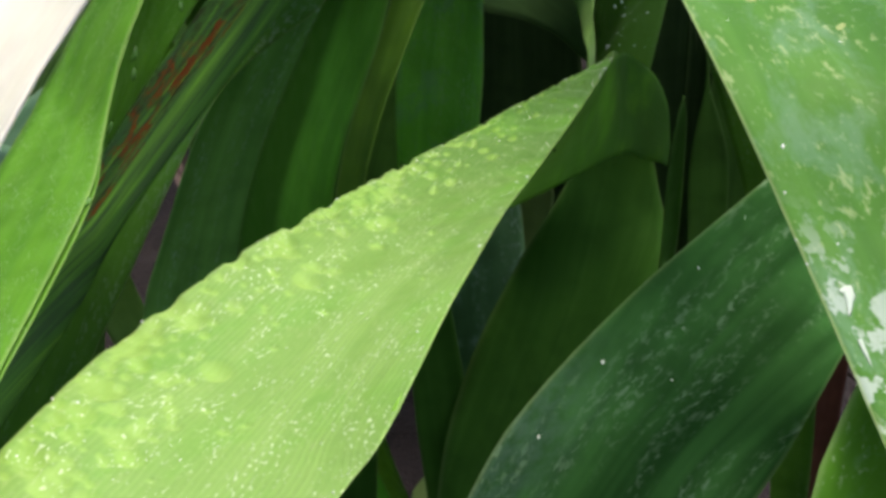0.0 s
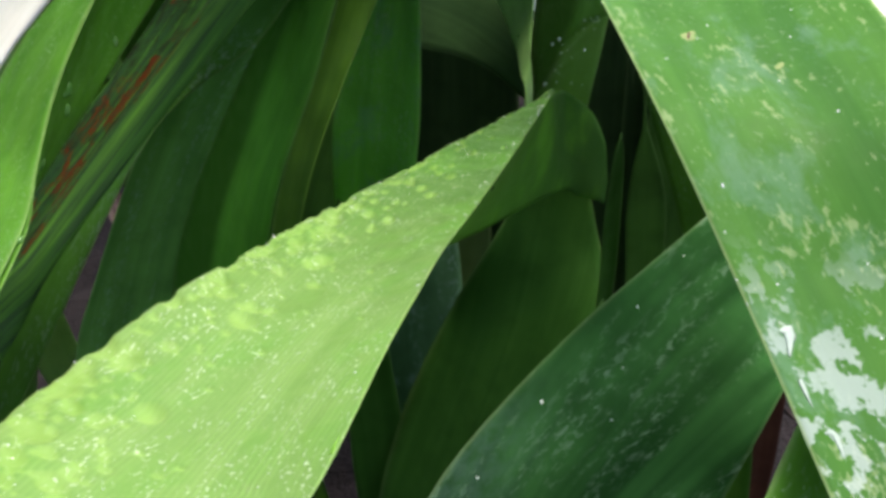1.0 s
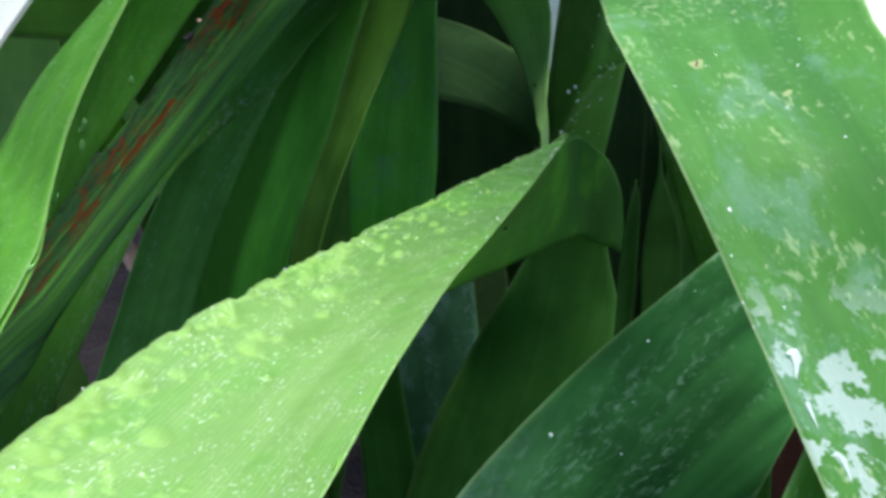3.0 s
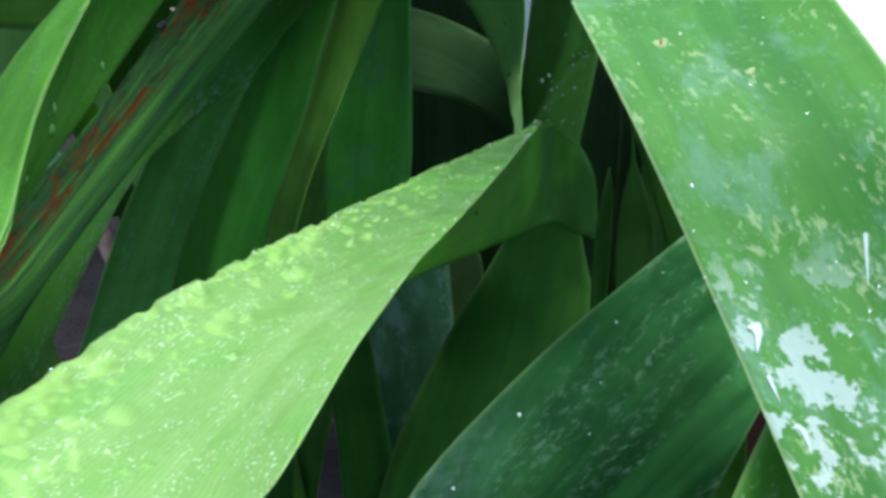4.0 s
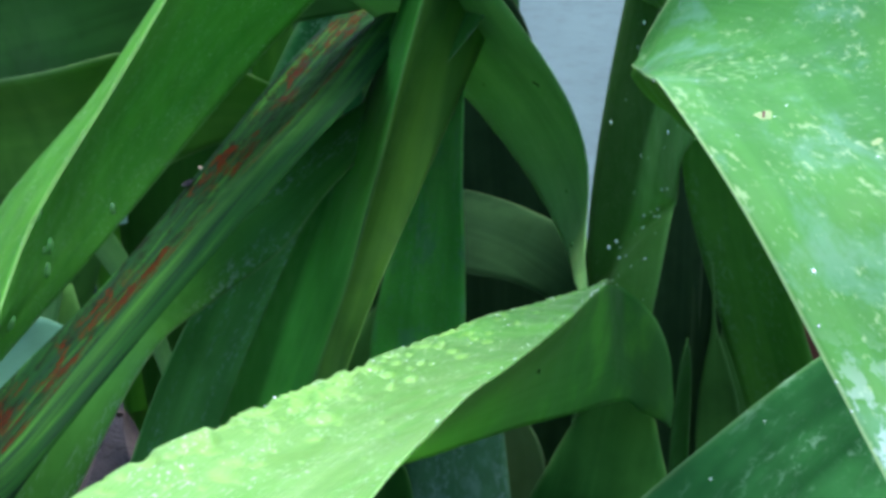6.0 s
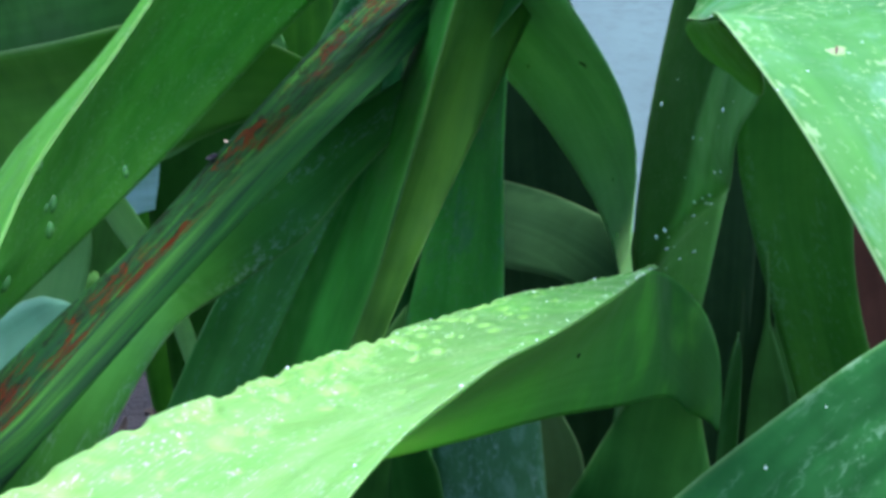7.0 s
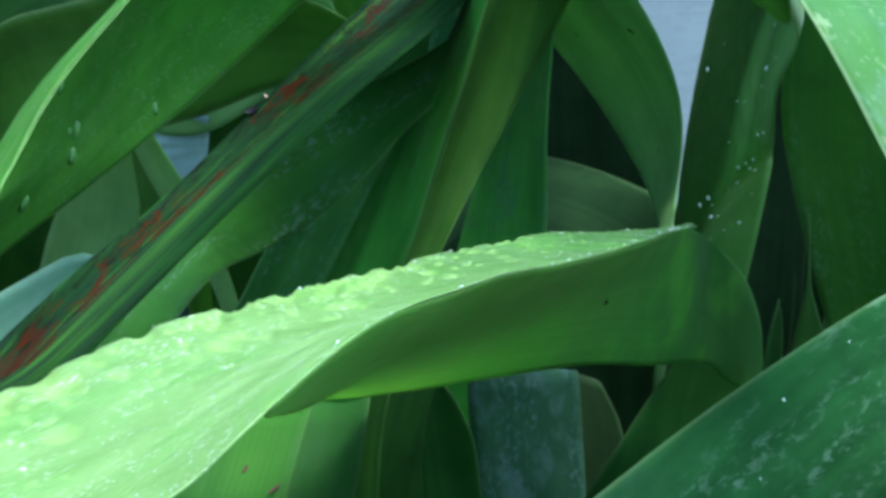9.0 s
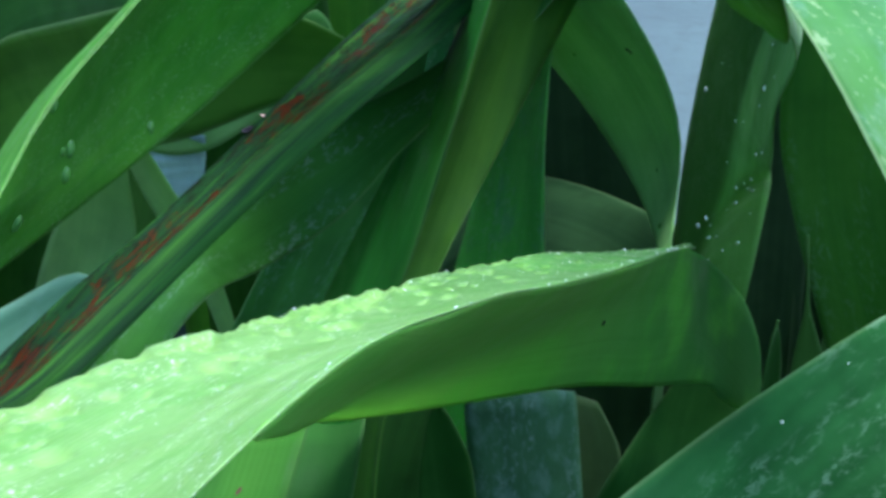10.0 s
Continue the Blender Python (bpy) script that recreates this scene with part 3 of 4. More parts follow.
OLIVE_LEFT = [(-0.0020, 0.3250, 0.2250), (-0.0020, 0.3300, 0.2500), (-0.0030, 0.3350, 0.2690), (-0.0050, 0.3400, 0.2870)]
SHADOW_LEFT = [(-0.0480, 0.2500, 0.1730), (-0.0500, 0.2550, 0.2050), (-0.0540, 0.2600, 0.2530), (-0.0580, 0.2650, 0.2850)]
SHADOW_RIGHT = [(-0.0210, 0.2500, 0.1810), (-0.0250, 0.2550, 0.2090), (-0.0330, 0.2600, 0.2670), (-0.0370, 0.2650, 0.2980)]
UNDER_MIDDLE = [(-0.0528, 0.0200, 0.4325), (-0.0524, 0.0300, 0.4349), (-0.0521, 0.0400, 0.4371), (-0.0518, 0.0500, 0.4394)]
UNDER_RIGHT = [(-0.0373, 0.0200, 0.4336), (-0.0375, 0.0300, 0.4364), (-0.0377, 0.0400, 0.4390), (-0.0380, 0.0500, 0.4419)]
WHITE_EDGE = [(-0.0442, -0.1987, 0.6851), (-0.0510, -0.1947, 0.6761), (-0.0584, -0.2082, 0.6676)]
TL1 = [(-0.2214, 0.3060, 0.4319), (-0.1747, 0.2615, 0.4549), (-0.1491, 0.2693, 0.4598)]
GL1_T = [(-0.2294, 0.5000, 0.3334), (-0.1838, 0.5000, 0.3651), (-0.1384, 0.5000, 0.3974)]
GL1_B = [(-0.2365, 0.5007, 0.3209), (-0.1975, 0.4985, 0.3211), (-0.1517, 0.5006, 0.3511)]
GL2_L = [(-0.1998, 0.4601, 0.2823), (-0.2142, 0.4599, 0.3084), (-0.2250, 0.4601, 0.3347)]
GL2_R = [(-0.1929, 0.4600, 0.3007), (-0.2037, 0.4599, 0.3201), (-0.2143, 0.4600, 0.3403)]
GL3_L = [(-0.2887, 0.4799, 0.2363), (-0.2759, 0.4802, 0.2739), (-0.2605, 0.4799, 0.3070)]
GL3_R = [(-0.2365, 0.4797, 0.2521), (-0.2289, 0.4805, 0.2832), (-0.2299, 0.4797, 0.3115)]
BIG_TIP_LEFT = [(0.0392, 0.0600, 0.5521), (0.0390, 0.1040, 0.5370)]
BIG_TIP_RIGHT = [(0.0970, 0.0300, 0.5810), (0.0790, 0.0660, 0.5780), (0.0520, 0.0800, 0.5690), (0.0424, 0.1000, 0.5476), (0.0400, 0.1040, 0.5380)]
TIP_FOLD = [(0.0398, 0.1042, 0.5362), (0.0396, 0.0900, 0.5415), (0.0398, 0.0700, 0.5480), (0.0402, 0.0450, 0.5570), (0.0404, 0.0250, 0.5640)]
TIP_UNDER = [(0.0390, 0.1110, 0.5320), (0.0430, 0.1150, 0.5245), (0.0490, 0.0980, 0.5255), (0.0540, 0.0650, 0.5330), (0.0480, 0.0280, 0.5590)]
OLV_T = [(-0.0250, 0.5050, 0.3130), (0.0010, 0.4780, 0.3180), (0.0230, 0.4420, 0.3250), (0.0400, 0.4100, 0.3310)]
OLV_B = [(-0.0230, 0.4400, 0.2980), (0.0000, 0.4300, 0.2990), (0.0190, 0.4200, 0.2950), (0.0320, 0.4100, 0.2870)]
VOID_LEFT = [(-0.0420, 0.5300, 0.1450), (-0.0370, 0.5300, 0.2620), (-0.0340, 0.5300, 0.3260), (-0.0330, 0.5300, 0.3860)]
VOID_RIGHT = [(0.0400, 0.5300, 0.1460), (0.0320, 0.5300, 0.2630), (0.0200, 0.5300, 0.3270), (0.0120, 0.5300, 0.3860)]
BLU_T = [(-0.2073, 0.2114, 0.3692), (-0.2338, 0.2659, 0.3394), (-0.2050, 0.3175, 0.3436)]
QUAD_L = [(-0.2154, 0.5000, 0.2911), (-0.2216, 0.5000, 0.3104), (-0.2284, 0.5000, 0.3290)]
QUAD_R = [(-0.2005, 0.5000, 0.2949), (-0.1969, 0.5000, 0.3127), (-0.1952, 0.5000, 0.3303)]
RIGHT_RIGHT = [(0.1219, 0.2500, 0.3495), (0.1140, 0.2500, 0.3721), (0.1086, 0.2500, 0.3963), (0.1064, 0.2500, 0.4156), (0.1030, 0.2500, 0.4446)]
DEAD_L = [(0.1271, 0.3000, 0.3198), (0.1196, 0.3000, 0.3446), (0.1142, 0.3000, 0.3710), (0.1118, 0.3000, 0.3920), (0.1107, 0.3000, 0.4125)]
DEAD_R = [(0.1594, 0.3100, 0.3150), (0.1545, 0.3100, 0.3401), (0.1495, 0.3100, 0.3668), (0.1452, 0.3100, 0.3880), (0.1390, 0.3100, 0.4086)]


# ---------------------------------------------------------------- the plant that carries the broad lime leaf
near_plant = plant_at(-0.2, -0.2, "strap-leaved lily plant with one broad blistered lime leaf")
stem(near_plant, -0.29, -0.2)
rng = random.Random(7)


def blisters(count, low, high, side):
    """Round swellings of the blade: part along, part across, radius and height in metres; more of them towards the root and the free edge."""
    return [(low + (high - low) * rng.random() ** 1.25, abs(rng.gauss(0, side)), rng.choice((0.0011, 0.0015, 0.0015, 0.002, 0.0026, 0.004)) * rng.uniform(0.8, 1.25), rng.uniform(0.26, 0.42)) for _ in range(count)]


def swelling(spots, u, v, length, width, even=False):
    """How far the blade swells at parts u along and v across."""
    x, y = (u * length)[:, None], (v * width)[None, :]
    out = np.zeros((len(u), len(v)))
    for s, c, r, h in spots:
        d = ((x - s * length) ** 2 + (y - c * width) ** 2) / r**2
        out = np.maximum(out, (1 if even else h * r) * np.clip(1 - d, 0, 1) ** (0.5 if even else 1.3))
    return out * np.clip(0.75 + v * 5, 0, 1)[None, :]


def blister_relief(spots):
    return lambda u, v, length, width: -swelling(spots, u, v, length, width)


top_a, top_b = lengthened(MAIN_LEFT, MAIN_RIDGE, root=(-0.26, -0.26, 0.0), on=0.07)
MAIN_SPOTS = blisters(400, 0.04, 0.99, 0.26)
MAIN_SPOTS += [(rng.uniform(0.15, 0.97), abs(rng.gauss(0, 0.05)), rng.choice((0.0014, 0.002, 0.003, 0.0042)), rng.uniform(0.3, 0.55)) for _ in range(60)]
main_root, _ = sheet(top_a[:12], top_b[:12], 60, 24, 0.05)
main_places, _ = sheet(top_a[11:], top_b[11:], 560, 100, 0.05, 0.0008, 3, blister_relief(MAIN_SPOTS))
ridge_line = main_places[:, -1]
fold_start = int(np.argmin(np.linalg.norm(ridge_line - smooth_curve(MAIN_RIDGE, 40)[9], axis=1)))
flap_top = np.concatenate([ridge_line[fold_start:545:14], smooth_curve(FLAP_TOP, 12)[3:]])
flap_top -= np.array((0.0003, 0, 0.0007)) * np.linspace(1, 0.25, len(flap_top))[:, None]
flap_start = flap_top[0] + np.array((-0.0008, 0.0003, -0.001))
flap_edge = [flap_start, *(flap_start + (np.array(FLAP_EDGE[0]) - flap_start) * s + np.array((0.0, 0, -0.0006)) * math.sin(math.pi * s) for s in (0.25, 0.5, 0.75)), *FLAP_EDGE]
flap_places, _ = sheet(flap_top, flap_edge, 90, 24, 0.0, 0.0003, 4)
main_size = [np.linalg.norm(np.diff(main_places.mean(1), axis=0), axis=1).sum(), np.linalg.norm(main_places[:, -1] - main_places[:, 0], axis=1).mean()]
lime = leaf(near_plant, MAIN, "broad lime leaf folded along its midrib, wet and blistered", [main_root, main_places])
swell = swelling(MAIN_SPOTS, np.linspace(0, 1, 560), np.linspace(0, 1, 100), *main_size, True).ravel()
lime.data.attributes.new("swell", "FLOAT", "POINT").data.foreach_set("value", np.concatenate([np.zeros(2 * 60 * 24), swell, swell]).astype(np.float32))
leaf(lime, UNDER, "smooth deeper-green half folded under", [flap_places], "folded_half")
left_a, left_b = lengthened(LEFT_LINE[:-1], LEFT_RIGHT[:-1], root=(-0.5, -0.22, 0.0), tip=0.25, droop=-0.15, on=0.16)
left_main, _ = sheet(left_a, left_b, 110, 24, 0.05, 0.002, 5)
side_a = left_a + np.array((-0.041, 0.09, -0.034)) * np.interp(left_a[:, 1], [0.02, 0.07, 0.12, 0.18], [1, 0.62, 0.25, 0.1])[:, None]
left_side, _ = sheet(side_a, left_a, 110, 12, 0.0, 0.0, 6)
leaf(near_plant, LEFT, "mid-green keeled leaf with a pale raised line", [left_main, left_side])
brown_mid = (smooth_curve(BROWN_TOP, 9) + smooth_curve(BROWN_BOTTOM, 9)) / 2 - np.array((0, 0.004, 0.0))
a, b = lengthened(BROWN_TOP, brown_mid, root=(-0.34, -0.1, 0.0), tip=0.25, droop=-0.1, on=0.14, span=9)
brown_fold = b
upper, _ = sheet(a, b, 90, 12, 0.1, 0.002, 7)
a, b = lengthened(brown_mid, BROWN_BOTTOM, root=(-0.34, -0.1, 0.0), tip=0.25, droop=-0.1, on=0.14, span=9)
lower, _ = sheet(brown_fold, b, 90, 12, -0.12, 0.002, 8)
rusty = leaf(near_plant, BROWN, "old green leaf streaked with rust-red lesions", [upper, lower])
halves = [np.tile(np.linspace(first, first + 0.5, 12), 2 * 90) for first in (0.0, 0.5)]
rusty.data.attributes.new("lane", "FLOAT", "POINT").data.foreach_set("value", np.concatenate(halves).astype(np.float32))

# ---------------------------------------------------------------- the plant at the near side with the flecked leaf
side_plant = plant_at(0.2, -0.2, "strap-leaved lily plant with a wet flecked leaf")
stem(side_plant, 0.21, -0.28)
big_right = smooth_curve(np.array(BIG_LEFT) + np.array((0.063, -0.006, 0.006)), 24)
a, b = lengthened(smooth_curve(BIG_LEFT, 24), big_right, root=(0.2, -0.3, 0.0), on=0.06, soft=10)
a = np.concatenate([a, smooth_curve([a[-1], *BIG_TIP_LEFT], 9)[1:]])
b = np.concatenate([b, smooth_curve([b[-1], *BIG_TIP_RIGHT], 9)[1:]])
big_places, _ = sheet(a, b, 140, 30, 0.1, 0.0015, 9)
big = leaf(side_plant, BIG, "arching green leaf flecked with pale wax and wet patches", [big_places])
tip_places, _ = sheet(TIP_FOLD, TIP_UNDER, 60, 14, 0.0, 0.0003, 12)
leaf(big, FRESH, "fresh green edge curled under", [tip_places], "curled_edge")
dark_places = strap(side_plant, DARK, "bottle-green leaf with a dusty bluish bloom", DARK_TOP[::-1], DARK_BOTTOM[::-1], root=(0.35, 0.12, 0.0), tip=0.18, sag=-0.08, on=0.08, cols=24, rows=110)
corner_right = np.array(CORNER_LEFT) + np.array((0.05, 0.0, -0.01))
strap(side_plant, LEFT, "bright green leaf under the flecked one", CORNER_LEFT, corner_right, root=(0.2, -0.2, 0.0), tip=0.1)

# ---------------------------------------------------------------- the plant behind
back_plant = plant_at(0.0, 0.45, "shaded strap-leaved lily plant with upright leaves")
stem(back_plant, -0.02, 0.36, 0.04, 0.05)
strap(back_plant, DUSTY, "dusty green leaf with a pale curled rim", CURL_LEFT, CURL_RIGHT, root=(-0.32, 0.08, 0.0), tip=0.12, droop=-0.2, sag=0.03, seed=1, cols=24, rows=110)
strap(back_plant, GLOOM, "dark blue-green leaf with pale scratches", GLOOM_LEFT, GLOOM_RIGHT, root=(-0.18, 0.36, 0.0), tip=0.1, droop=0.0, sag=0.04, seed=31, cols=24, rows=110)
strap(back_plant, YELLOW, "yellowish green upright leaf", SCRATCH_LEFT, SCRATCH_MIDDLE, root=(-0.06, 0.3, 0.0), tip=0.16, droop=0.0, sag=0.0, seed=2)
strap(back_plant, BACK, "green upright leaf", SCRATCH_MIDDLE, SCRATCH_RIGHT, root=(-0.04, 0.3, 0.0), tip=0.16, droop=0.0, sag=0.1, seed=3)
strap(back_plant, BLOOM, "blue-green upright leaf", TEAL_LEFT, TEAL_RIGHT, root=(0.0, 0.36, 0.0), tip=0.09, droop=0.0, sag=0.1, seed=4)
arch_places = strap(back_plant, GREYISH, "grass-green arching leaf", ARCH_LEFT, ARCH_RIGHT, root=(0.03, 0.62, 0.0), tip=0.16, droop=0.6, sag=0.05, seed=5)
drop_places = strap(back_plant, SHADE_SIDE, "green upright leaf beaded with water", DROP_LEFT, DROP_RIGHT, root=(0.06, 0.38, 0.0), tip=0.1, droop=-0.2, sag=0.05, seed=6)
strap(back_plant, BROAD, "broad shaded leaf", RIGHT_LEFT, RIGHT_RIGHT, root=(0.15, 0.3, 0.0), tip=0.15, sag=0.08, seed=7)
strap(back_plant, DEAD, "dead red-brown leaf among the green ones", np.array(DEAD_L), np.array(DEAD_R), root=(0.16, 0.33, 0.0), tip=0.05, seed=24)
strap(back_plant, DEEP, "narrow dim leaf", NARROW_A_LEFT[:3], NARROW_A_RIGHT[:3], root=(0.06, 0.3, 0.0), tip=0.015, droop=0.0, seed=8)
strap(back_plant, SHADE, "narrow shaded leaf", NARROW_B_LEFT, NARROW_B_RIGHT, root=(0.08, 0.3, 0.0), tip=0.03, droop=0.0, seed=9)
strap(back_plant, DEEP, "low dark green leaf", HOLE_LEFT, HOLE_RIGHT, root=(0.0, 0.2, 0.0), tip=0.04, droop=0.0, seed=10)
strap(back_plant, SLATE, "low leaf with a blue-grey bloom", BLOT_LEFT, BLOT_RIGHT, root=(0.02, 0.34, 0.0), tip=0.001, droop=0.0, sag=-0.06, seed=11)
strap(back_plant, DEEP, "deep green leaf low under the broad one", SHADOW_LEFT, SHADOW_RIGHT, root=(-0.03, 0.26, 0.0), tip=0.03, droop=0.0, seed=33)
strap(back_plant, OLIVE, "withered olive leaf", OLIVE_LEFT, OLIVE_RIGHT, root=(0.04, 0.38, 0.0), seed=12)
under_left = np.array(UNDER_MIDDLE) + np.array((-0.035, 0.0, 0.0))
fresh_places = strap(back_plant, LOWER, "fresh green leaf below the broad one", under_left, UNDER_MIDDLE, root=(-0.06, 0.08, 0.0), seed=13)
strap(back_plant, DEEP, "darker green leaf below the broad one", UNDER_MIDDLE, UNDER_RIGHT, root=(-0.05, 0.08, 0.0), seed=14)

strap(back_plant, SHADE, "dark spreading leaf", np.array(TL1) + np.array((0, 0.07, 0.05)), np.array(TL1) + np.array((0, 0.07, -0.02)), root=(-0.5, 0.2, 0.0), tip=0.12, on=0.05, seed=15)
strap(back_plant, FRESH, "spreading leaf", np.array(TL1) + np.array((0, 0.05, 0.0)), np.array(TL1) + np.array((0, 0.06, -0.06)), root=(-0.5, 0.22, 0.0), tip=0.08, on=0.05, seed=16)
strap(back_plant, GREYISH, "light green leaf far inside", GL1_T, GL1_B, tip=0.02, on=0.1, seed=17)
strap(back_plant, LIGHT, "light green leaf far inside", GL2_L, GL2_R, root=(-0.2, 0.5, 0.0), tip=0.05, seed=18)
strap(back_plant, LIGHT, "light green leaf far inside", GL3_L, GL3_R, root=(-0.25, 0.5, 0.0), tip=0.05, seed=19)

strap(back_plant, DULL, "dull olive leaf bending over", OLV_T, OLV_B, root=(-0.09, 0.42, 0.0), on=0.03, tip=0.05, droop=0.8, sag=-0.06, seed=20)

blue_low = np.array(BLU_T) + np.array((0.02, -0.03, -0.035))
strap(back_plant, BLUISH, "bluish leaf with a dull bloom", BLU_T, blue_low, root=(-0.4, 0.25, 0.0), tip=0.03, on=0.02, seed=21)

# Added pale strap in place of bright paving seen through the gap.
strap(back_plant, GAP_FILL, "pale filler patch for bright background seen through a gap", QUAD_L, QUAD_R, seed=22)
# Added dark sheet where the gap shows only deep shade.
strap(back_plant, UMBRA, "dark filler leaf for the shaded gap behind the arching one", VOID_LEFT, VOID_RIGHT, root=(0.0, 0.56, 0.0), tip=0.05, seed=23)

# ---------------------------------------------------------------- more of the same plants further back
fan = random.Random(21)


def fan_leaf(plant, x, y, lean, height, width, material, back=0.05, twist=0.0):
    """A whole leaf from the soil: upright, leaning along x, its upper third bending over."""
    one, two = [], []
    side = Vector((math.cos(twist), math.sin(twist), 0)) * width / 2
    for k in range(9):
        s = k / 8
        c = Vector((x + lean * s**1.4, y + back * s * s, height * (s - 0.28 * s**3)))
        w = side * (0.55 + 0.9 * s - 1.35 * s**3) if s < 1 else side * 0.02
        one.append(c - w)
        two.append(c + w)
    places, _ = sheet([list(p) for p in one], [list(p) for p in two], 40, 9, fan.uniform(0.06, 0.14), 0.002, fan.random() * 9)
    leaf(plant, material, "shaded strap leaf", [places])


# Filler leaves for the gaps, deep shade put into their dark greens.
far_plant = plant_at(0.0, 0.6, "dense strap-leaved lily plant in deep shade")
stem(far_plant, 0.0, 0.62, 0.12, 0.05)
for k in range(15):
    x = -0.62 + 0.062 * k
    lean = 0.28 - 0.02 * k + fan.uniform(-0.04, 0.04)
    if -0.03 < x + 0.38 * lean < 0.1 or x > 0.17 or -0.31 < x < -0.2:
        continue
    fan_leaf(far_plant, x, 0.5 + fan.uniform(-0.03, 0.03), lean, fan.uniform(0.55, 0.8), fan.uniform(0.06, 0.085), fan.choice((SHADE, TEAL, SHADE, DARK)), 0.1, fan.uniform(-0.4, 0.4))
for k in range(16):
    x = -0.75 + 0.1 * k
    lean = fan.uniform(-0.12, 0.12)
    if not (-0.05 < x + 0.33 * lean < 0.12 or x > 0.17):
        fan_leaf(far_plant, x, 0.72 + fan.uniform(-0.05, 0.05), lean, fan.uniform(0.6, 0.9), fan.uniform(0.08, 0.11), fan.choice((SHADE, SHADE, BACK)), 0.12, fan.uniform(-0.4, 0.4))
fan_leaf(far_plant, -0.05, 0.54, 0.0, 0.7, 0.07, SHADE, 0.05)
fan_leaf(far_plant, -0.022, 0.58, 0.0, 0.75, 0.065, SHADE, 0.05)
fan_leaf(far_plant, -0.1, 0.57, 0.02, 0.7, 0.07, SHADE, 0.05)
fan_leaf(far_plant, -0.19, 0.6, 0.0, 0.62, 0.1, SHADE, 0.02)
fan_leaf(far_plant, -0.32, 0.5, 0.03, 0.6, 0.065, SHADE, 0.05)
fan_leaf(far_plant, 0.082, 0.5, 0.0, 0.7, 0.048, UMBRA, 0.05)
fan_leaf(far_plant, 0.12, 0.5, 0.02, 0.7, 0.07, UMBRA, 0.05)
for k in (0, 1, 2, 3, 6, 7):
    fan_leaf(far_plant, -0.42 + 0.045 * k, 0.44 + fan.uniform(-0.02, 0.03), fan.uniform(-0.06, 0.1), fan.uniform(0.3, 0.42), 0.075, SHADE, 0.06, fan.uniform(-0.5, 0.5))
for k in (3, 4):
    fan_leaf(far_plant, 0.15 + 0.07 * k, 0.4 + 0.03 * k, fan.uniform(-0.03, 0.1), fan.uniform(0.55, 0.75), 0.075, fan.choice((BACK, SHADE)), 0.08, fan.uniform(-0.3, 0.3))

# ---------------------------------------------------------------- a pale leaf close to the eye
pale_plant = plant_at(-0.2, -0.3, "pale variegated plant at the edge")
stem(pale_plant, -0.25, -0.4)
pale_run = np.array(WHITE_EDGE[-1]) - np.array(WHITE_EDGE[0])
pale_side = np.cross((-0.2, 0.1, 1.0), pale_run)
pale_left = np.array(WHITE_EDGE) + pale_side / np.linalg.norm(pale_side) * (0.05 if pale_side[0] < 0 else -0.05)
strap(pale_plant, PALE, "sunlit cream leaf", pale_left[::-1], WHITE_EDGE[::-1], root=(-0.25, -0.4, 0.0), tip=0.06)

# ---------------------------------------------------------------- water on the leaves
def drop_mesh(radius, material, flat=0.7):
    bm = bmesh.new()
    bmesh.ops.create_uvsphere(bm, u_segments=12, v_segments=8, radius=radius)
    for v in bm.verts:
        v.co.z = max(v.co.z, -0.25 * radius) * flat
    for f in bm.faces:
        f.smooth = True
    mesh = bpy.data.meshes.new("water_drop")
    bm.to_mesh(mesh)
    bm.free()
    mesh.materials.append(material)
    return mesh


EYE_SIDE = np.array((0.02, -0.33, 0.7))


def seat(places, u, v):
    """The place and the way out of a leaf at parts u along and v across, on the side that faces the path."""
    i, j = min(int(u * (places.shape[0] - 1)), places.shape[0] - 2), min(int(v * (places.shape[1] - 1)), places.shape[1] - 2)
    p = places[i, j]
    n = np.cross(places[i, j + 1] - p, places[i + 1, j] - p)
    n /= np.linalg.norm(n) + 1e-12
    return p, n if n @ (EYE_SIDE - p) > 0 else -n


def nearest(places, spot):
    """The parts along and across of the place on a leaf that lies nearest to spot."""
    i, j = np.unravel_index(np.argmin(np.linalg.norm(places - np.array(spot), axis=2)), places.shape[:2])
    return i / (places.shape[0] - 1), j / (places.shape[1] - 1)


def bead(places, u, v, radius, where, material=None, flat=0.7):
    p, n = seat(places, u, v)
    ob = new("water_drop", drop_mesh(radius, material or BEAD, flat))
    ob.matrix_world = Matrix.Translation(Vector(p + n * 0.0006)) @ Vector(n).to_track_quat("Z", "Y").to_matrix().to_4x4()
    tagged(ob, "clear round water drop on " + where, "water drop", "drops on " + where)


wet = random.Random(5)
for _ in range(64):
    bead(drop_places, wet.uniform(0.52, 0.86), wet.uniform(0.15, 0.9), wet.choice((0.0004, 0.0005, 0.0006, 0.0007, 0.0009)), "the beaded upright leaf")
for _ in range(20):
    bead(left_main, wet.uniform(0.42, 0.74), wet.uniform(0.05, 0.9), wet.uniform(0.0012, 0.0028), "the keeled leaf", WATER, 0.4)
for spot, radius in (((0.0272, -0.0150, 0.4620), 0.0010), ((0.0290, -0.0165, 0.4610), 0.0007), ((0.0560, 0.0150, 0.4680), 0.0006), ((0.0100, -0.0400, 0.4570), 0.0008)):
    bead(dark_places, *nearest(dark_places, spot), 0.6 * radius, "the dark leaf", None, 0.45)
for _ in range(9):
    bead(dark_places, wet.uniform(0.55, 0.85), wet.uniform(0.02, 0.5), wet.uniform(0.0002, 0.0004), "the dark leaf")
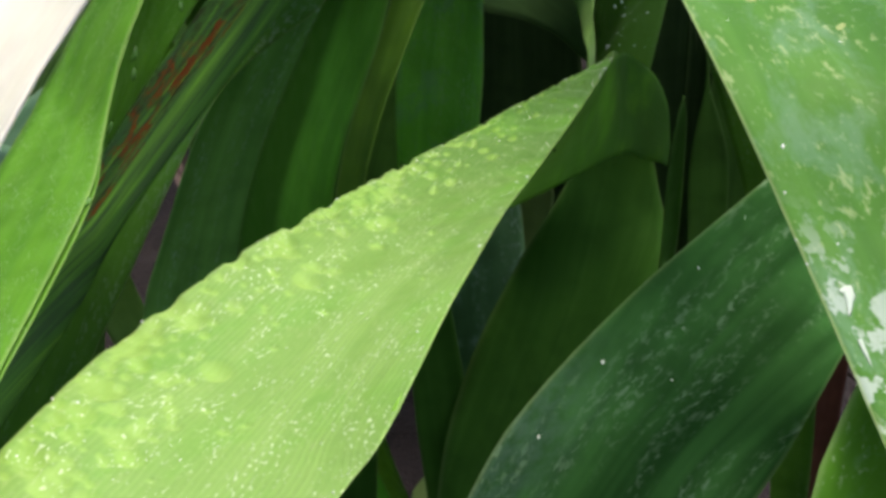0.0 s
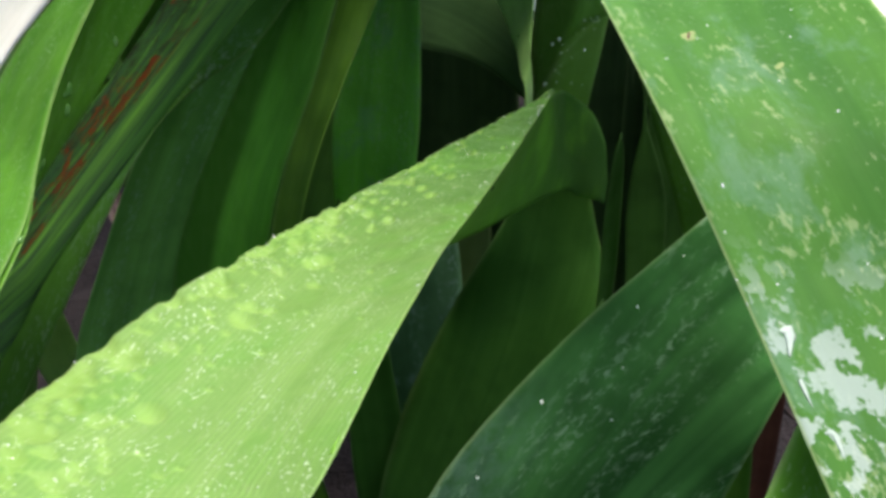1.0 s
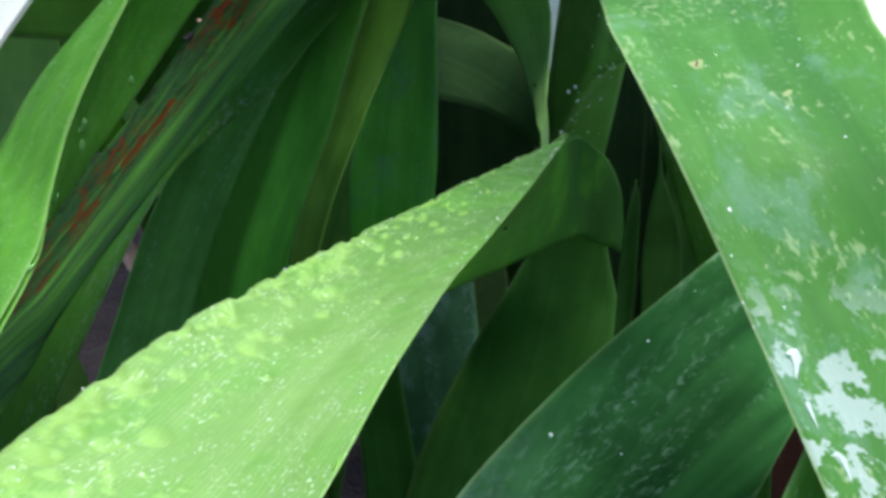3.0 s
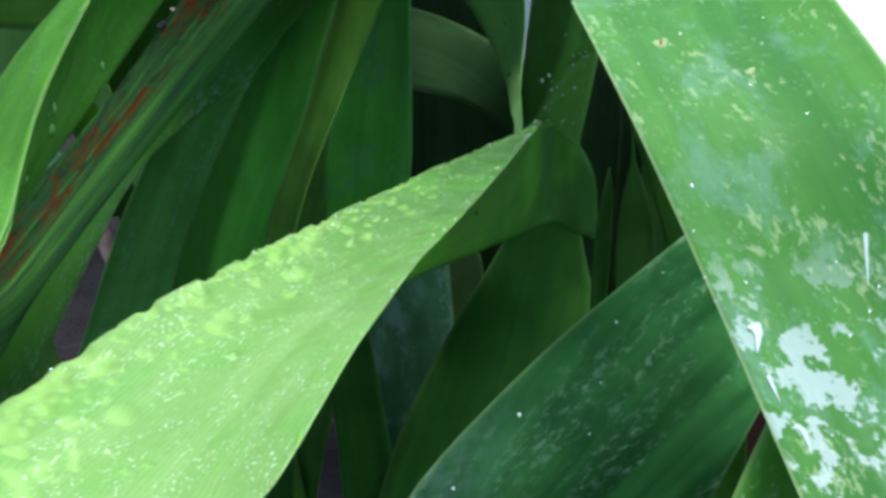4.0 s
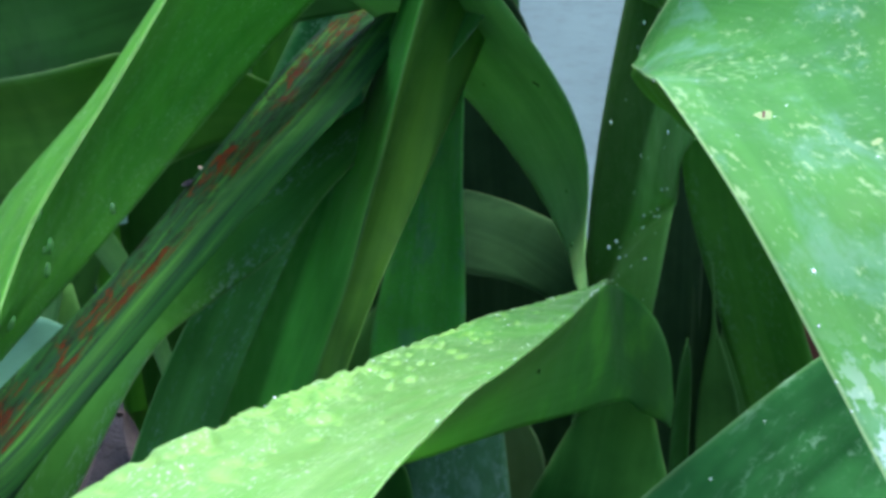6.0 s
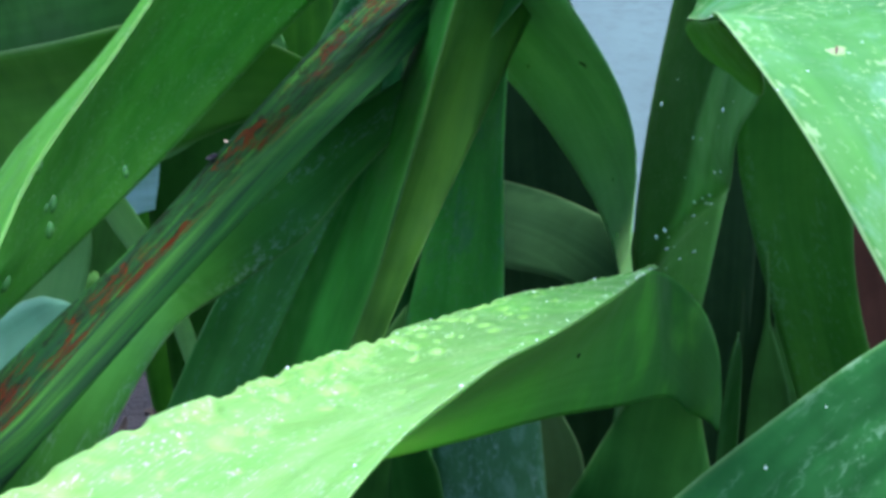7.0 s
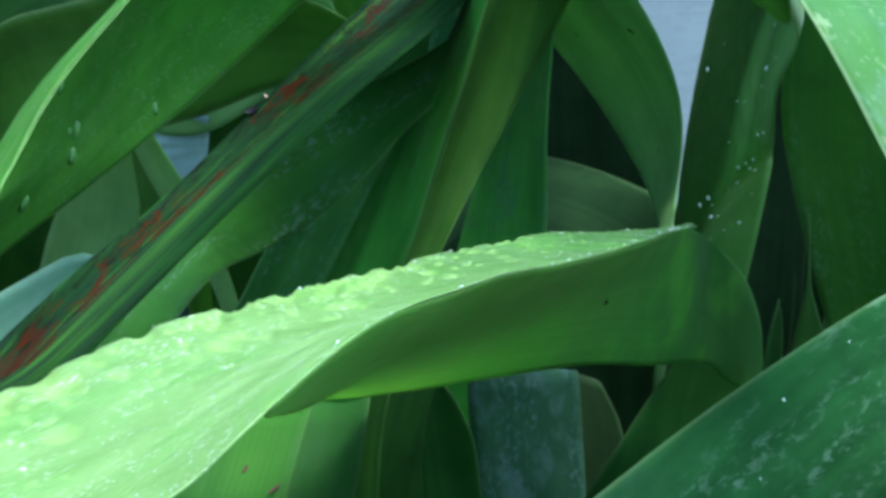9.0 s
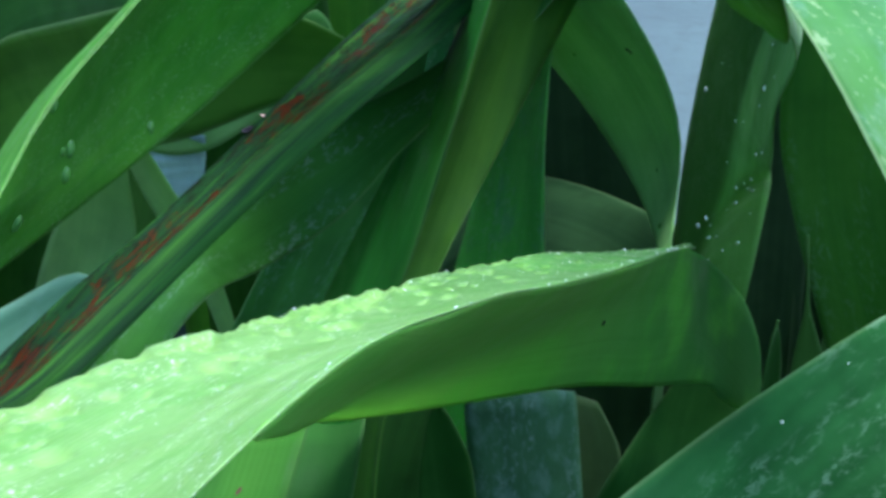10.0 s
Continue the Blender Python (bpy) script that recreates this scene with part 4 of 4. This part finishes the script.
for _ in range(6):
    bead(arch_places, wet.uniform(0.5, 0.85), wet.uniform(0.05, 0.9), wet.uniform(0.0006, 0.0012), "the arching leaf", WATER)


def flake(places, spot, length, width, turn, material, name, label, category, curl=1.0):
    """A small curled scrap lying on a leaf at the place nearest to spot."""
    p, n = seat(places, *nearest(places, spot))
    bm = bmesh.new()
    rows = []
    for k in range(9):
        s = k / 4 - 1
        w = width / 2 * math.sqrt(max(0.02, 1 - s * s)) * (1 + 0.8 * noise.noise((s * 4, turn * 5, 0)))
        rows.append([bm.verts.new((c * w, s * length / 2, 0.0004 + curl * (0.0002 + 0.12 * width * c * c + 0.06 * length * s * s) + up)) for up in (0, 0.0002) for c in (-1, -0.3, 0.4, 1)])
    order = (0, 1, 2, 3, 7, 6, 5, 4)
    for one, two in zip(rows, rows[1:]):
        for a, b in zip(order, order[1:] + order[:1]):
            bm.faces.new((one[a], one[b], two[b], two[a])).smooth = True
    for end in (rows[0], rows[-1]):
        bm.faces.new([end[k] for k in order])
    mesh = bpy.data.meshes.new(name)
    bm.to_mesh(mesh)
    bm.free()
    mesh.materials.append(material)
    ob = new(name, mesh)
    ob.matrix_world = Matrix.Translation(Vector(p)) @ Vector(n).to_track_quat("Z", "Y").to_matrix().to_4x4() @ Matrix.Rotation(turn, 4, "Z")
    tagged(ob, label, category)


flake(big_places, (0.0581, -0.0092, 0.5700), 0.0032, 0.0006, 1.9, RUST, "dead_speck", "red-brown dry speck on the flecked leaf", "dry scrap")
flake(big_places, (0.0581, -0.0092, 0.5697), 0.006, 0.0028, 1.5, SPOT, "yellow_spot", "yellowed dry spot on the flecked leaf", "dry spot", 0.0)
flake(big_places, (0.0785, -0.0213, 0.5697), 0.003, 0.0018, 0.4, SPOT, "yellow_spot", "yellowed dry spot on the flecked leaf", "dry spot", 0.0)
flake(upper, (-0.1235, 0.2740, 0.4290), 0.006, 0.0026, 2.2, SOIL, "withered_scrap", "black withered scrap on the rusty leaf", "dry scrap")
flake(upper, (-0.1175, 0.2770, 0.4330), 0.0022, 0.0014, 0.4, TAN, "dry_flake", "tiny tan flake on the rusty leaf", "dry flake")
flake(flap_places, (-0.0258, 0.0095, 0.4764), 0.0034, 0.0014, 0.3, TAN, "dry_flake", "tiny tan flake on the folded lime leaf", "dry flake")
flake(flap_places, (0.009, 0.124, 0.437), 0.0016, 0.0013, 0.0, SOIL, "soil_crumb", "black crumb on the folded lime leaf", "crumb")
flake(flap_places, (-0.0206, -0.0897, 0.5271), 0.0016, 0.0008, 0.5, SOIL, "soil_crumb", "black crumb on the folded lime leaf", "crumb")
flake(fresh_places, (-0.0638, 0.0266, 0.4322), 0.0026, 0.0007, 0.2, RUST, "dead_speck", "red-brown dry speck on the fresh green leaf", "dry scrap")
flake(fresh_places, (-0.0529, 0.0253, 0.4338), 0.0036, 0.0008, 0.0, RUST, "dead_speck", "red-brown dry speck on the fresh green leaf", "dry scrap")
flake(arch_places, (0.008, 0.361, 0.423), 0.004, 0.0016, 1.2, SOIL, "soil_crumb", "dark crumb on the arching leaf", "crumb")


def runnel(places, spots, width):
    """A thin trail of water down a leaf, rounded across and pointed at both ends."""
    ends = np.array([nearest(places, spot) for spot in spots])
    seats, line = [], []
    for u, v in smooth_curve(ends, 26):
        x, y = u * (places.shape[0] - 1), v * (places.shape[1] - 1)
        i, j = min(int(x), places.shape[0] - 2), min(int(y), places.shape[1] - 2)
        f, g = x - i, y - j
        line.append((places[i, j] * (1 - g) + places[i, j + 1] * g) * (1 - f) + (places[i + 1, j] * (1 - g) + places[i + 1, j + 1] * g) * f)
        seats.append(seat(places, u, v))
    line = np.array(line)
    bm = bmesh.new()
    rows = []
    for k, (p, way) in enumerate(zip(line, np.gradient(line, axis=0))):
        n = seats[k][1]
        across = np.cross(n, way)
        across /= np.linalg.norm(across) + 1e-12
        w = width / 2 * max(0.08, math.sin(math.pi * k / 25)) * (1 + 0.5 * noise.noise((k * 0.45, width * 900, 0)))
        rows.append([bm.verts.new(p + across * w * c + n * (0.0006 + 0.14 * w * (1 - c * c))) for c in (-1, -0.6, 0, 0.6, 1)])
    for one, two in zip(rows, rows[1:]):
        for k in range(4):
            bm.faces.new((one[k], one[k + 1], two[k + 1], two[k])).smooth = True
        bm.faces.new((one[4], one[0], two[0], two[4]))
    bm.faces.new(rows[0])
    bm.faces.new(rows[-1][::-1])
    bmesh.ops.recalc_face_normals(bm, faces=bm.faces[:])
    mesh = bpy.data.meshes.new("water_trail")
    bm.to_mesh(mesh)
    bm.free()
    mesh.materials.append(TRAIL)
    tagged(new("water_trail", mesh), "shining trail of water on the flecked leaf", "water trail", "water trails on the flecked leaf")


for spots, width in (
    ([(0.0729, -0.0843, 0.5457), (0.0742, -0.0890, 0.5435), (0.0754, -0.0930, 0.5418)], 0.0026),
    ([(0.0762, -0.0950, 0.5407), (0.0775, -0.0980, 0.5394), (0.0788, -0.1010, 0.5380)], 0.0012),
    ([(0.0815, -0.1065, 0.5353), (0.0832, -0.1095, 0.5337), (0.0849, -0.1124, 0.5322)], 0.0014),
    ([(0.0988, -0.0660, 0.5580), (0.0994, -0.0705, 0.5548), (0.1000, -0.0774, 0.5501)], 0.0010),
):
    runnel(big_places, spots, width)


def litter(count):
    """Curled dead scraps strewn on the soil, as one mesh."""
    lay = random.Random(31)
    bm = bmesh.new()
    for _ in range(count):
        x, y = lay.uniform(-0.6, 0.4), lay.uniform(-0.1, 0.8)
        m = Matrix.Translation((x, y, lay.uniform(0.0, 0.04))) @ Matrix.Rotation(lay.uniform(0, 6.3), 4, "Z") @ Matrix.Rotation(lay.uniform(-0.5, 0.5), 4, "X")
        length, width = lay.uniform(0.03, 0.1), lay.uniform(0.008, 0.022)
        rows = []
        for k in range(7):
            s = k / 3 - 1
            w = width / 2 * math.sqrt(max(0.02, 1 - s * s))
            rows.append([bm.verts.new(m @ Vector((c * w, s * length / 2, 0.3 * width * c * c + 0.08 * length * s * s))) for c in (-1, 0, 1)])
        for one, two in zip(rows, rows[1:]):
            for k in range(2):
                bm.faces.new((one[k], one[k + 1], two[k + 1], two[k])).smooth = True
    mesh = bpy.data.meshes.new("leaf_litter")
    bm.to_mesh(mesh)
    bm.free()
    mesh.materials.append(LITTER)
    tagged(new("leaf_litter", mesh), "dry brown leaf litter on the soil", "leaf litter", kind="stuff")


litter(120)


def spray(name, places, count, low, high, label):
    """Fine droplets, too many to count, as one mesh."""
    bm = bmesh.new()
    for _ in range(count):
        p, n = seat(places, wet.uniform(low, high), wet.random())
        r = wet.choice((0.00012, 0.00016, 0.0002, 0.00028, 0.0004))
        m = Matrix.Translation(Vector(p + n * 0.0004)) @ Vector(n).to_track_quat("Z", "Y").to_matrix().to_4x4() @ Matrix.Diagonal((r, r * wet.uniform(0.8, 1.6), r * 0.6, 1))
        bmesh.ops.create_icosphere(bm, subdivisions=1, radius=1, matrix=m)
    for f in bm.faces:
        f.smooth = True
    mesh = bpy.data.meshes.new(name)
    bm.to_mesh(mesh)
    bm.free()
    mesh.materials.append(SPRAY)
    tagged(new(name, mesh), label, "water droplets", kind="stuff")


spray("fine_droplets", main_places, 700, 0.05, 0.99, "fine water droplets on the lime leaf")
spray("fine_droplets", big_places, 120, 0.5, 0.9, "fine water droplets on the flecked leaf")
